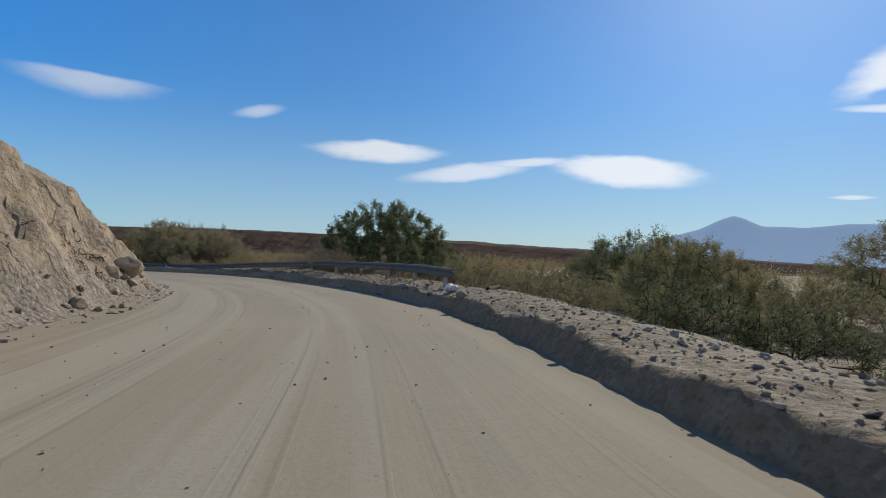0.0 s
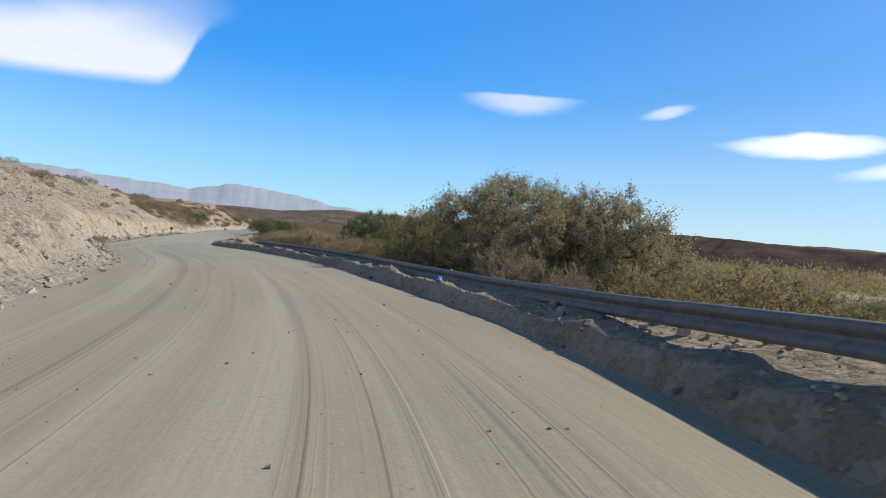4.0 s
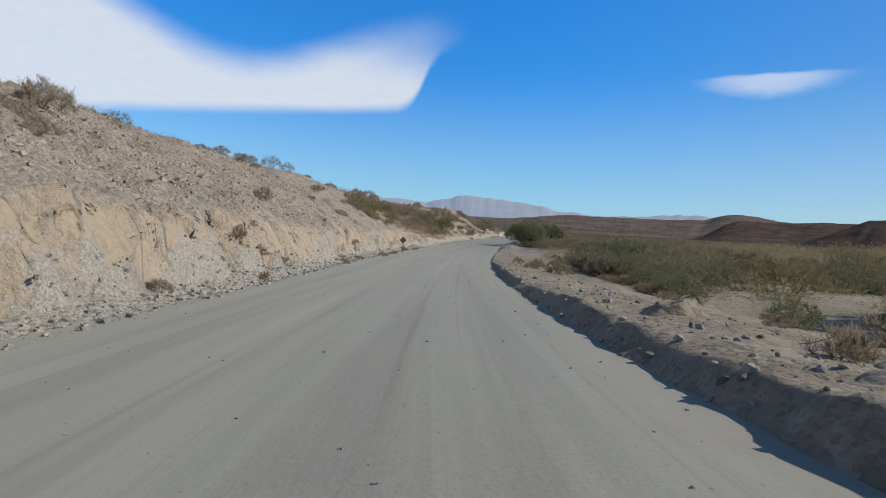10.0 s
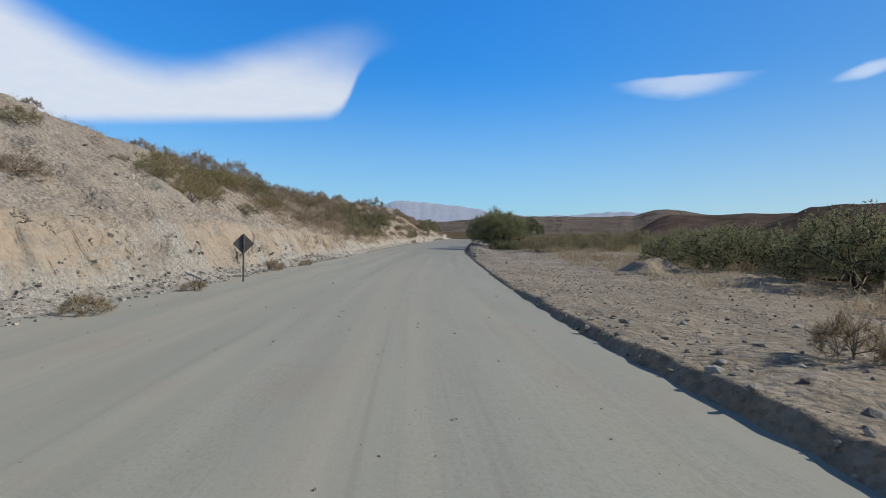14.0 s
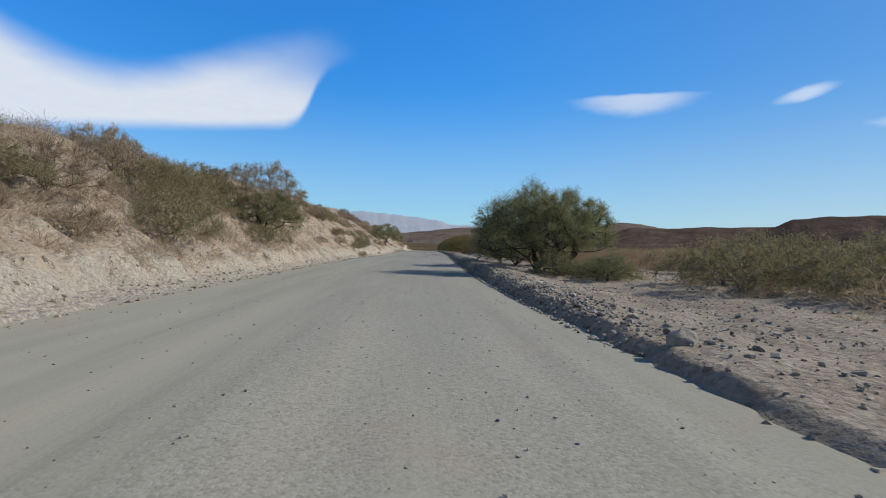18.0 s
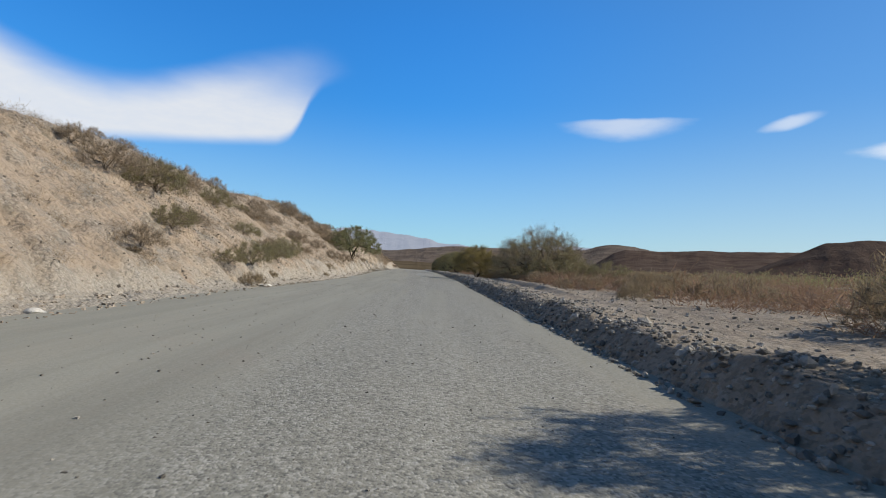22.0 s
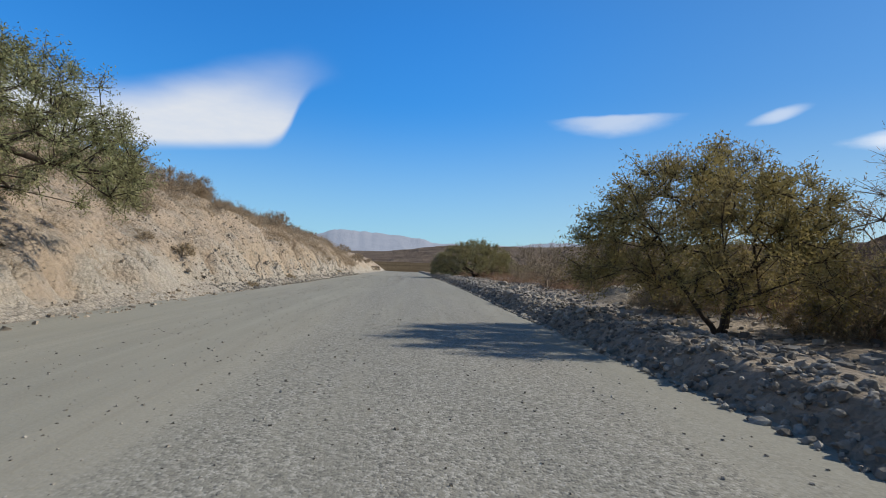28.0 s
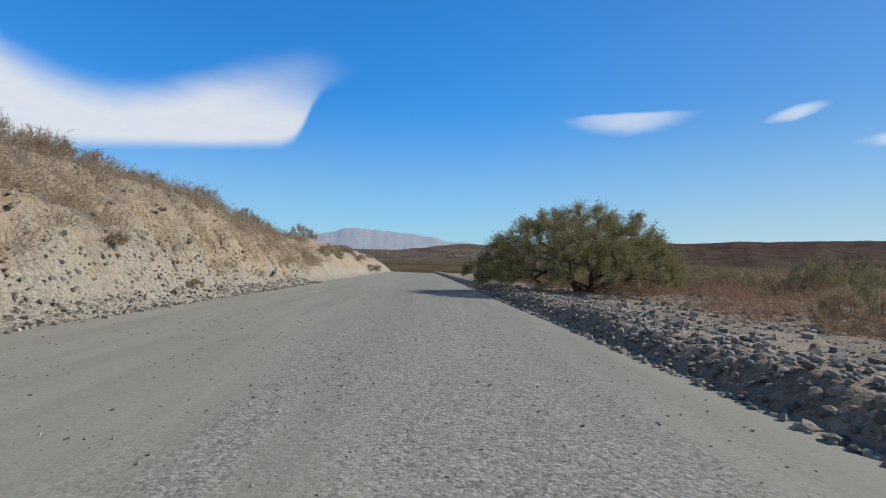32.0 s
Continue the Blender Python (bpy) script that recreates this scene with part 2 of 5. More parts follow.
def make_road():
    mat, n, sh = material("packed_gravel", 0.93)
    p = place(n)
    s, l, _ = along(n)
    streak = n.noise(n.join(n.math("MULTIPLY", s, 0.08), n.math("MULTIPLY", l, 1.3), 0.0), 1.3, 5.0, 0.6, 0.6)
    rut = n.noise(n.join(n.math("MULTIPLY", s, 0.07), n.math("MULTIPLY", l, 4.2), 3.0), 1.2, 4.0, 0.55, 0.5)
    broad = n.noise(p, 0.18, 3.0)
    colour = n.mix(n.ramp(streak, 0.3, 0.7), (0.285, 0.238, 0.178), (0.334, 0.285, 0.216))
    colour = n.mix(n.ramp(broad, 0.35, 0.68), colour, (0.27, 0.245, 0.183))
    # pinkish loose sand at the bend, greyer gravel further on
    later = n.smooth(s, 42.0, 100.0)
    colour = n.mix(n.math("MULTIPLY", later, 0.88), colour, n.mix(n.ramp(streak, 0.3, 0.7), (0.288, 0.287, 0.24), (0.322, 0.319, 0.271)))
    band = n.noise(n.join(n.math("MULTIPLY", s, 0.018), n.math("MULTIPLY", l, 0.75), 9.0), 1.0, 4.0, 0.6, 0.3)
    colour = n.mix(n.smooth(band, 0.5, 0.62, 0.0, 0.6), colour, (0.35, 0.322, 0.258))
    colour = n.mix(n.smooth(band, 0.47, 0.34, 0.0, 0.45), colour, (0.22, 0.21, 0.178))
    pink = n.noise(p, 0.55, 3.0)
    colour = n.mix(n.smooth(pink, 0.55, 0.75, 0.0, 0.4), colour, (0.33, 0.265, 0.215))
    cell = n.cells(p, 38.0)
    grain = n.ramp(cell.outputs["Distance"], 0.05, 0.55)
    tone = n.split(cell.outputs["Color"])[0]
    # coarse loose gravel further on, bared in bands by the wheels
    lanes = n.noise(n.join(n.math("MULTIPLY", s, 0.05), n.math("MULTIPLY", l, 0.8), 21.0), 1.0, 4.0, 0.6, 0.4)
    gravel = n.math("MULTIPLY", n.smooth(s, 120.0, 230.0, 0.12, 0.85), n.math("MULTIPLY", n.smooth(lanes, 0.36, 0.5, 0.4, 1.0), n.smooth(n.math("ABSOLUTE", n.math("ADD", l, 0.3)), 3.0, 1.4, 0.15, 1.0)))
    colour = n.mix(n.smooth(s, 150.0, 230.0, 0.0, 0.75), colour, n.mix(n.ramp(streak, 0.3, 0.7), (0.222, 0.222, 0.194), (0.285, 0.283, 0.246)))
    colour = n.mix(n.math("MULTIPLY", gravel, 0.45), colour, (0.175, 0.176, 0.165))
    colour = n.mix(n.math("MULTIPLY", gravel, n.ramp(tone, 0.62, 0.9, 0.0, 0.8)), colour, (0.42, 0.415, 0.385))
    colour = n.mix(n.math("MULTIPLY", gravel, n.ramp(tone, 0.3, 0.08, 0.0, 0.8)), colour, (0.085, 0.085, 0.085))
    dots = n.cells(p, 3.1)
    colour = n.mix(n.math("MULTIPLY", n.smooth(s, 140.0, 90.0, 0.0, 0.8), n.smooth(dots.outputs["Distance"], 0.06, 0.035)), colour, (0.17, 0.155, 0.14))
    line = n.noise(n.join(n.math("MULTIPLY", s, 0.022), n.math("MULTIPLY", l, 3.4), 15.0), 1.0, 3.0, 0.55, 0.4)
    colour = n.mix(n.math("MULTIPLY", n.smooth(line, 0.6, 0.7, 0.0, 0.35), n.smooth(s, 150.0, 60.0, 0.35, 1.0)), colour, (0.165, 0.145, 0.12))
    # bundles of thin tyre lines in the soft sand
    thin = n.noise(n.join(n.math("MULTIPLY", s, 0.012), n.math("MULTIPLY", l, 10.0), 4.0), 1.0, 2.5, 0.55, 0.15)
    where = n.noise(n.join(n.math("MULTIPLY", s, 0.04), n.math("MULTIPLY", l, 0.9), 6.0), 1.0, 2.0, 0.5)
    tread = n.math("MULTIPLY", n.math("MULTIPLY", n.smooth(thin, 0.5, 0.7), n.smooth(where, 0.45, 0.6)), n.smooth(s, 75.0, 50.0, 0.2, 1.0))
    colour = n.mix(n.math("MULTIPLY", tread, 0.28), colour, (0.17, 0.14, 0.1))
    n.put(sh.inputs["Base Color"], colour)
    h = n.math("ADD", n.math("MULTIPLY", rut, n.math("MULTIPLY", n.smooth(broad, 0.35, 0.62, 0.15, 1.0), n.math("SUBTRACT", 0.5, n.math("MULTIPLY", later, 0.33)))), n.math("MULTIPLY", n.math("MULTIPLY", grain, gravel), -0.18))
    h = n.math("ADD", h, n.math("MULTIPLY", n.noise(p, 30.0, 3.0, 0.6), n.smooth(s, 120.0, 190.0, 0.08, 0.14)))
    h = n.math("SUBTRACT", h, n.math("MULTIPLY", tread, 0.18))
    relief(n, sh, h, 0.8, 0.03)
    return mat


def make_earth(name, dark, light, stone, stones=1.0, later=None):
    mat, n, sh = material(name, 0.95)
    p = place(n)
    broad = n.noise(p, 0.35, 5.0, 0.6)
    fine = n.noise(p, 5.0, 6.0, 0.7)
    colour = n.mix(n.ramp(broad, 0.34, 0.66), dark, light)
    if later:
        s, _, _ = along(n)
        colour = n.mix(n.smooth(n.math("ADD", s, n.math("MULTIPLY", broad, 30.0)), 150.0, 182.0), colour, n.mix(n.ramp(broad, 0.34, 0.66), later[0], later[1]))
    colour = n.mix(n.ramp(fine, 0.4, 0.75, 0.0, 0.55), colour, tuple(c * 0.55 for c in dark))
    cell = n.cells(p, 7.5)
    tone = n.split(cell.outputs["Color"])[1]
    body = n.math("SUBTRACT", 0.8, cell.outputs["Distance"])
    colour = n.mix(n.ramp(tone, 0.5, 1.0, 0.0, 0.55 * stones), colour, stone)
    colour = n.mix(n.ramp(n.split(n.cells(p, 19.0).outputs["Color"])[0], 0.6, 1.0, 0.0, 0.5), colour, tuple(c * 0.5 for c in dark))
    n.put(sh.inputs["Base Color"], colour)
    h = n.math("ADD", n.math("MULTIPLY", fine, 0.7), n.math("MULTIPLY", body, 0.5 * stones))
    h = n.math("ADD", h, n.math("MULTIPLY", n.noise(p, 22.0, 4.0, 0.7), 0.3))
    relief(n, sh, h, 0.9, 0.1)
    return mat


def make_bank():
    """Grey-brown rubble slope; where the road was cut into it, a band of bare yellow earth."""
    mat, n, sh = material("cut_bank_earth", 0.95)
    p = place(n)
    s, v, _ = along(n)
    broad = n.noise(p, 0.3, 5.0, 0.62)
    fine = n.noise(p, 4.5, 6.0, 0.72)
    rubble = n.mix(n.ramp(broad, 0.34, 0.66), (0.215, 0.182, 0.148), (0.335, 0.29, 0.238))
    cell, small = n.cells(p, 6.0), n.cells(p, 17.0)
    tone, tone2 = n.split(cell.outputs["Color"])[1], n.split(small.outputs["Color"])[0]
    rubble = n.mix(n.ramp(tone, 0.3, 1.0, 0.0, 0.55), rubble, (0.43, 0.38, 0.315))
    rubble = n.mix(n.ramp(tone2, 0.5, 1.0, 0.0, 0.6), rubble, (0.12, 0.098, 0.08))
    rubble = n.mix(n.ramp(tone2, 0.35, 0.0, 0.0, 0.5), rubble, (0.46, 0.42, 0.36))
    patch = n.noise(p, 0.9, 4.0, 0.65)
    rubble = n.mix(n.smooth(patch, 0.52, 0.68, 0.0, 0.7), rubble, (0.165, 0.14, 0.1))
    scree = n.noise(p, 0.45, 3.0, 0.6)
    rubble = n.mix(n.smooth(scree, 0.54, 0.66, 0.0, 0.6), rubble, (0.225, 0.215, 0.195))
    # brown earth and dried grass between the stones further on
    tan = n.mix(n.ramp(fine, 0.35, 0.7), (0.43, 0.345, 0.262), (0.305, 0.24, 0.178))
    rubble = n.mix(n.math("MULTIPLY", n.smooth(s, 150.0, 190.0, 0.25, 0.85), n.smooth(n.noise(p, 0.8, 5.0, 0.65), 0.36, 0.58)), rubble, tan)
    body = n.math("SUBTRACT", 0.8, cell.outputs["Distance"])
    # grey scree heaped against the foot
    low = n.math("MULTIPLY", n.smooth(n.math("ADD", v, n.math("MULTIPLY", n.math("SUBTRACT", scree, 0.5), 5.0)), 2.2, 1.0), n.smooth(s, 30.0, 70.0))
    chip = n.split(n.cells(p, 24.0).outputs["Color"])[2]
    rubble = n.mix(n.math("MULTIPLY", low, 0.75), rubble, n.mix(chip, (0.24, 0.225, 0.195), (0.47, 0.44, 0.385)))
    clay = n.mix(n.ramp(fine, 0.3, 0.75), (0.43, 0.345, 0.25), (0.335, 0.27, 0.2))
    crack = n.noise(n.join(n.math("MULTIPLY", s, 1.5), n.math("MULTIPLY", v, 0.35), 0.0), 1.6, 6.0, 0.7)
    clay = n.mix(n.ramp(crack, 0.62, 0.74, 0.0, 0.6), clay, (0.22, 0.155, 0.10))
    # layers of darker stone in the outcrop
    layer = n.noise(n.join(n.math("MULTIPLY", s, 0.25), n.math("MULTIPLY", v, 3.2), 2.0), 1.4, 5.0, 0.7, 0.4)
    clay = n.mix(n.math("MULTIPLY", n.smooth(s, 34.0, 27.0), n.smooth(layer, 0.47, 0.6, 0.0, 0.6)), clay, (0.25, 0.2, 0.15))
    bent = n.math("MULTIPLY", n.math("SUBTRACT", n.noise(p, 1.1, 4.0, 0.6), 0.5), 2.2)
    split = n.cells(n.join(n.math("ADD", n.math("MULTIPLY", s, 0.85), bent), n.math("ADD", n.math("MULTIPLY", v, 0.4), n.math("MULTIPLY", bent, 0.5)), 0.0), 1.0, "DISTANCE_TO_EDGE").outputs["Distance"]
    open_split = n.math("MULTIPLY", n.smooth(split, 0.035, 0.0), n.smooth(n.noise(p, 0.7, 3.0), 0.45, 0.6))
    clay = n.mix(n.math("MULTIPLY", open_split, 0.35), clay, (0.13, 0.095, 0.065))
    clay = n.mix(n.smooth(n.noise(p, 1.7, 5.0, 0.7), 0.49, 0.62, 0.0, 0.85), clay, rubble)
    wobble = n.math("MULTIPLY", n.math("SUBTRACT", n.noise(p, 0.5, 4.0, 0.6), 0.5), 2.6)
    band = n.math("ADD", v, wobble)
    inside = n.math("MULTIPLY", n.smooth(band, 0.95, 1.35), n.smooth(band, n.smooth(s, 34.0, 27.0, 2.6, 5.0), n.smooth(s, 34.0, 27.0, 1.9, 3.6)))
    open_at = n.noise(n.join(n.math("MULTIPLY", s, 0.07), 0.0, 7.0), 1.0, 3.0, 0.5)
    stretch = n.math("MAXIMUM", n.math("MAXIMUM", n.smooth(open_at, 0.42, 0.55), n.smooth(s, 34.0, 28.0)), n.math("MULTIPLY", n.smooth(s, 74.0, 84.0), n.smooth(s, 128.0, 112.0)))
    stretch = n.math("MULTIPLY", n.math("MULTIPLY", stretch, n.math("MAXIMUM", n.smooth(s, 60.0, 74.0, 0.15, 1.0), n.smooth(s, 34.0, 27.0, 0.15, 1.0))), n.math("SUBTRACT", 1.0, n.math("MULTIPLY", n.smooth(s, 168.0, 185.0), n.smooth(s, 300.0, 280.0, 0.2, 0.75))))
    bare = n.math("MULTIPLY", inside, stretch)
    colour = n.mix(bare, rubble, clay)
    colour = n.mix(n.ramp(fine, 0.55, 0.8, 0.0, 0.35), colour, (0.15, 0.115, 0.085))
    n.put(sh.inputs["Base Color"], colour)
    h = n.math("ADD", n.math("MULTIPLY", fine, 0.8), n.math("MULTIPLY", n.math("MULTIPLY", body, 0.5), n.math("SUBTRACT", 1.0, n.math("MULTIPLY", bare, 0.85))))
    h = n.math("ADD", h, n.math("MULTIPLY", n.noise(p, 1.3, 4.0, 0.6), 1.2))
    h = n.math("SUBTRACT", h, n.math("MULTIPLY", bare, n.ramp(crack, 0.58, 0.72, 0.0, 1.0)))
    h = n.math("SUBTRACT", h, n.math("MULTIPLY", bare, n.math("MULTIPLY", open_split, 1.0)))
    relief(n, sh, h, 1.0, 0.16)
    return mat


def make_stone(name, dark, light):
    mat, n, sh = material(name, 0.9)
    p = place(n)
    tone = n.add("ShaderNodeNewGeometry").outputs["Random Per Island"]
    colour = n.mix(tone, dark, light)
    colour = n.mix(n.ramp(n.noise(p, 9.0, 5.0, 0.7), 0.42, 0.72, 0.0, 0.5), colour, tuple(c * 0.6 for c in dark))
    n.put(sh.inputs["Base Color"], colour)
    relief(n, sh, n.noise(p, 26.0, 5.0, 0.7), 0.6, 0.03)
    return mat


def make_leaf(name, dark, light, dry=(0.2, 0.15, 0.07), dryness=0.2):
    mat, n, sh = material(name, 0.7)
    geo = n.add("ShaderNodeNewGeometry")
    tone = geo.outputs["Random Per Island"]
    broad = n.noise(geo.outputs["Position"], 0.9, 3.0)
    colour = n.mix(tone, dark, light)
    colour = n.mix(n.ramp(broad, 0.5, 0.72, 0.0, dryness * 2.2), colour, dry)
    n.put(sh.inputs["Base Color"], colour)
    glow = n.add("ShaderNodeBsdfTranslucent")
    n.put(glow.inputs["Color"], colour)
    both = n.add("ShaderNodeMixShader")
    both.inputs[0].default_value = 0.4
    n.tree.links.new(sh.outputs[0], both.inputs[1])
    n.tree.links.new(glow.outputs[0], both.inputs[2])
    out = [k for k in n.tree.nodes if k.bl_idname == "ShaderNodeOutputMaterial"][0]
    n.tree.links.new(both.outputs[0], out.inputs[0])
    return mat


def make_bark(name, dark, light):
    mat, n, sh = material(name, 0.9)
    p = place(n)
    x, y, z = n.split(p)
    grain = n.noise(n.join(n.math("MULTIPLY", x, 4.0), n.math("MULTIPLY", y, 4.0), z), 5.0, 5.0, 0.7)
    n.put(sh.inputs["Base Color"], n.mix(n.ramp(grain, 0.3, 0.7), dark, light))
    relief(n, sh, grain, 0.8, 0.02)
    return mat


def make_plain(name, colour, rough=0.6, metal=0.0, wear=None, size=6.0):
    mat, n, sh = material(name, rough)
    sh.inputs["Metallic"].default_value = metal
    p = place(n)
    worn = n.ramp(n.noise(p, size, 5.0, 0.65), 0.48, 0.7)
    n.put(sh.inputs["Base Color"], n.mix(worn, colour, wear or tuple(c * 0.75 for c in colour)))
    n.put(sh.inputs["Roughness"], n.ramp(n.noise(p, size * 3, 3.0), 0.3, 0.7, max(rough - 0.12, 0.05), min(rough + 0.12, 1.0)))
    return mat


def make_far(name, dark, light, size, bump=0.5, haze=None):
    mat, n, sh = material(name, 1.0)
    sh.inputs["Specular IOR Level"].default_value = 0.0
    p = place(n)
    x, y, z = n.split(p)
    fold = n.noise(n.join(x, y, n.math("MULTIPLY", z, 1.2)), size, 8.0, 0.68)
    colour = n.mix(n.ramp(fold, 0.36, 0.66), dark, light)
    n.put(sh.inputs["Base Color"], colour)
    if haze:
        # the blue air before far mountains, imitated by a glow of their own surface
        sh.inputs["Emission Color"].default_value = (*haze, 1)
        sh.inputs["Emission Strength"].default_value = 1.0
    relief(n, sh, fold, bump, 0.6 / size)
    return mat


M_ROAD = make_road()
M_VERGE = make_earth("sandy_verge_earth", (0.24, 0.195, 0.138), (0.36, 0.3, 0.22), (0.4, 0.36, 0.3), 0.8, ((0.24, 0.2, 0.16), (0.37, 0.32, 0.262)))
M_BANK = make_bank()
M_STONE = make_stone("grey_stone", (0.13, 0.122, 0.11), (0.43, 0.41, 0.368))
M_SCREE = make_stone("brown_scree", (0.235, 0.198, 0.158), (0.46, 0.4, 0.325))
M_TAN = make_stone("tan_rock", (0.27, 0.2, 0.135), (0.43, 0.345, 0.25))
M_PALE = make_stone("pale_stone", (0.5, 0.48, 0.44), (0.66, 0.64, 0.6))
M_GREEN = make_leaf("acacia_leaf", (0.17, 0.185, 0.09), (0.34, 0.345, 0.18), (0.31, 0.26, 0.14), 0.25)
M_DARK = make_leaf("dense_green_leaf", (0.095, 0.115, 0.052), (0.2, 0.222, 0.108), (0.18, 0.16, 0.09), 0.15)
M_OLIVE = make_leaf("olive_leaf", (0.175, 0.168, 0.08), (0.34, 0.315, 0.16), (0.34, 0.265, 0.14), 0.3)
M_DRY = make_leaf("dry_brush_twig", (0.27, 0.21, 0.13), (0.45, 0.36, 0.235), (0.32, 0.25, 0.15), 0.2)
M_GREY = make_leaf("grey_thorn_leaf", (0.23, 0.205, 0.12), (0.42, 0.37, 0.235), (0.39, 0.31, 0.17), 0.3)
M_BRUSH = make_leaf("brown_brush_twig", (0.3, 0.235, 0.165), (0.46, 0.37, 0.265), (0.29, 0.22, 0.15), 0.2)
M_RUST = make_leaf("reddish_brush_twig", (0.2, 0.125, 0.085), (0.32, 0.21, 0.145), (0.28, 0.205, 0.125), 0.25)
M_GOLD = make_leaf("yellowing_leaf", (0.22, 0.18, 0.065), (0.36, 0.3, 0.125), (0.31, 0.22, 0.12), 0.3)
M_BARK = make_bark("dark_bark", (0.035, 0.026, 0.02), (0.085, 0.066, 0.05))
M_TWIG = make_bark("grey_twig", (0.15, 0.12, 0.09), (0.27, 0.225, 0.17))
M_RAIL = make_plain("galvanised_steel", (0.15, 0.157, 0.165), 0.65, 0.2, (0.095, 0.1, 0.105))
M_POST = make_plain("weathered_post", (0.42, 0.41, 0.39), 0.7, 0.2, (0.25, 0.23, 0.2))
M_SIGN = make_plain("sign_back_steel", (0.115, 0.11, 0.105), 0.55, 0.5, (0.07, 0.065, 0.06))
M_FAR = make_far("scrub_plain", (0.085, 0.066, 0.044), (0.155, 0.122, 0.08), 0.03)
M_HILL = make_far("brown_scrub_hill", (0.12, 0.095, 0.08), (0.2, 0.165, 0.14), 0.012, 0.8)
M_MESA = make_far("black_scrub_hill", (0.07, 0.05, 0.042), (0.125, 0.095, 0.078), 0.03)
# the last colour of these two is the glow standing in for haze
M_RANGE = make_far("haze_glow_mountain", (0.135, 0.135, 0.155), (0.17, 0.168, 0.185), 0.006, 0.3, (0.18, 0.22, 0.29))
M_CONE = make_far("haze_blue_mountain", (0.14, 0.16, 0.19), (0.16, 0.18, 0.21), 0.002, 0.05, (0.16, 0.25, 0.39))


# ---- plan: the road's line, and what lies across it ----
LINE = [(4.8, -39.7), (2.4, -19.9), (0.0, 0.0), (-3.7, 17.2), (-12.8, 32.2), (-27.4, 42.0), (-43.8, 48.4), (-59.2, 54.9), (-73.6, 62.6), (-88.4, 71.3), (-104.1, 81.0), (-121.4, 92.8), (-139.6, 105.9), (-155.9, 118.4), (-172.5, 131.3), (-187.4, 143.1), (-202.5, 155.0), (-220.2, 168.2), (-237.5, 181.1), (-253.4, 193.0), (-273.4, 208.0), (-309.4, 235.1), (-357.4, 271.1)]


def curve_points(c, steps=24):
    c = np.vstack([2 * c[0] - c[1], c, 2 * c[-1] - c[-2]])
    out = []
    for a, b, d, e in zip(c[:-3], c[1:-2], c[2:-1], c[3:]):
        for t in np.linspace(0, 1, steps, endpoint=False):
            out.append(0.5 * (2 * b + (d - a) * t + (2 * a - 5 * b + 4 * d - e) * t * t + (3 * b - a - 3 * d + e) * t**3))
    return np.array(out + [c[-2]])


ROUTE = curve_points(np.array(LINE))
RUN = np.r_[0, np.cumsum(np.linalg.norm(np.diff(ROUTE, axis=0), axis=1))]
RUN = RUN - RUN[np.argmin((ROUTE**2).sum(1))]
_step = np.gradient(ROUTE, RUN, axis=0)
_step = np.stack([np.convolve(np.pad(_step[:, k], 20, mode="edge"), np.ones(41) / 41, "valid") for k in (0, 1)], 1)
WAY = _step / np.linalg.norm(_step, axis=1)[:, None]


def spot(s, l):
    """Place on the plan, s metres along the road and l to its left."""
    s, l = np.asarray(s, float), np.asarray(l, float)
    x, y, tx, ty = (np.interp(s, RUN, a) for a in (ROUTE[:, 0], ROUTE[:, 1], WAY[:, 0], WAY[:, 1]))
    return x - ty * l, y + tx * l


def table(s, pairs):
    return np.interp(s, [p[0] for p in pairs], [p[1] for p in pairs])


# the road's grade and its lean to the left, in degrees, along its line
GRADE = [(12, 0.19), (21, 0.09), (30, -0.06), (38, -0.2), (47, -0.4), (56, -0.86), (65, -1.52), (74, -1.99), (83, -2.12), (91, -1.91), (99, -1.47), (107, -1.17), (116, -0.97), (124, -0.67), (133, -0.29), (142, -0.14), (151, -0.13), (161, -0.05), (172, 0.15), (184, 0.3), (195, 0.3), (205, 0.28), (215, 0.28), (226, 0.25), (236, 0.14), (246, 0.08), (255, 0.09), (265, 0.19), (274, 0.41), (285, 0.41), (297, 0.28), (308, 0.25), (318, 0.08), (390, 0.0)]
CAMBER = [(9, 0.38), (18, 0.57), (27, 1.02), (35, 1.26), (44, 1.53), (53, 2.19), (62, 2.94), (71, 3.31), (80, 3.2), (88, 2.98), (96, 2.54), (104, 2.15), (113, 1.78), (121, 1.23), (130, 0.6), (139, 0.36), (148, 0.31), (158, 0.24), (169, 0.06), (181, -0.11), (192, -0.14), (202, -0.34), (212, -0.25), (223, -0.09), (233, 0.08), (243, 0.23), (252, 0.09), (262, -0.56), (271, -1.41), (282, -1.7), (294, -1.41), (305, -1.24), (315, -1.23)]
_run = np.arange(-40.0, 470.0, 0.5)
_climb = np.cumsum(np.tan(np.radians(table(_run, GRADE)))) * 0.5
_climb = _climb - np.interp(0.0, _run, _climb)


def lie(s, l):
    """How much the whole ground lies higher than a level plan."""
    return np.interp(s, _run, _climb) - np.tan(np.radians(table(s, CAMBER))) * np.where(np.asarray(l) > 0, 40.0 * np.tanh(np.asarray(l) / 40.0), 16.0 * np.tanh(np.asarray(l) / 16.0))


def lattice(ix, iy, seed):
    h = (ix * 374761393 + iy * 668265263 + seed * 1442695041) & 0xFFFFFFFF
    h = ((h ^ (h >> 13)) * 1274126177) & 0xFFFFFFFF
    return ((h ^ (h >> 16)) & 0xFFFF) / 65535.0


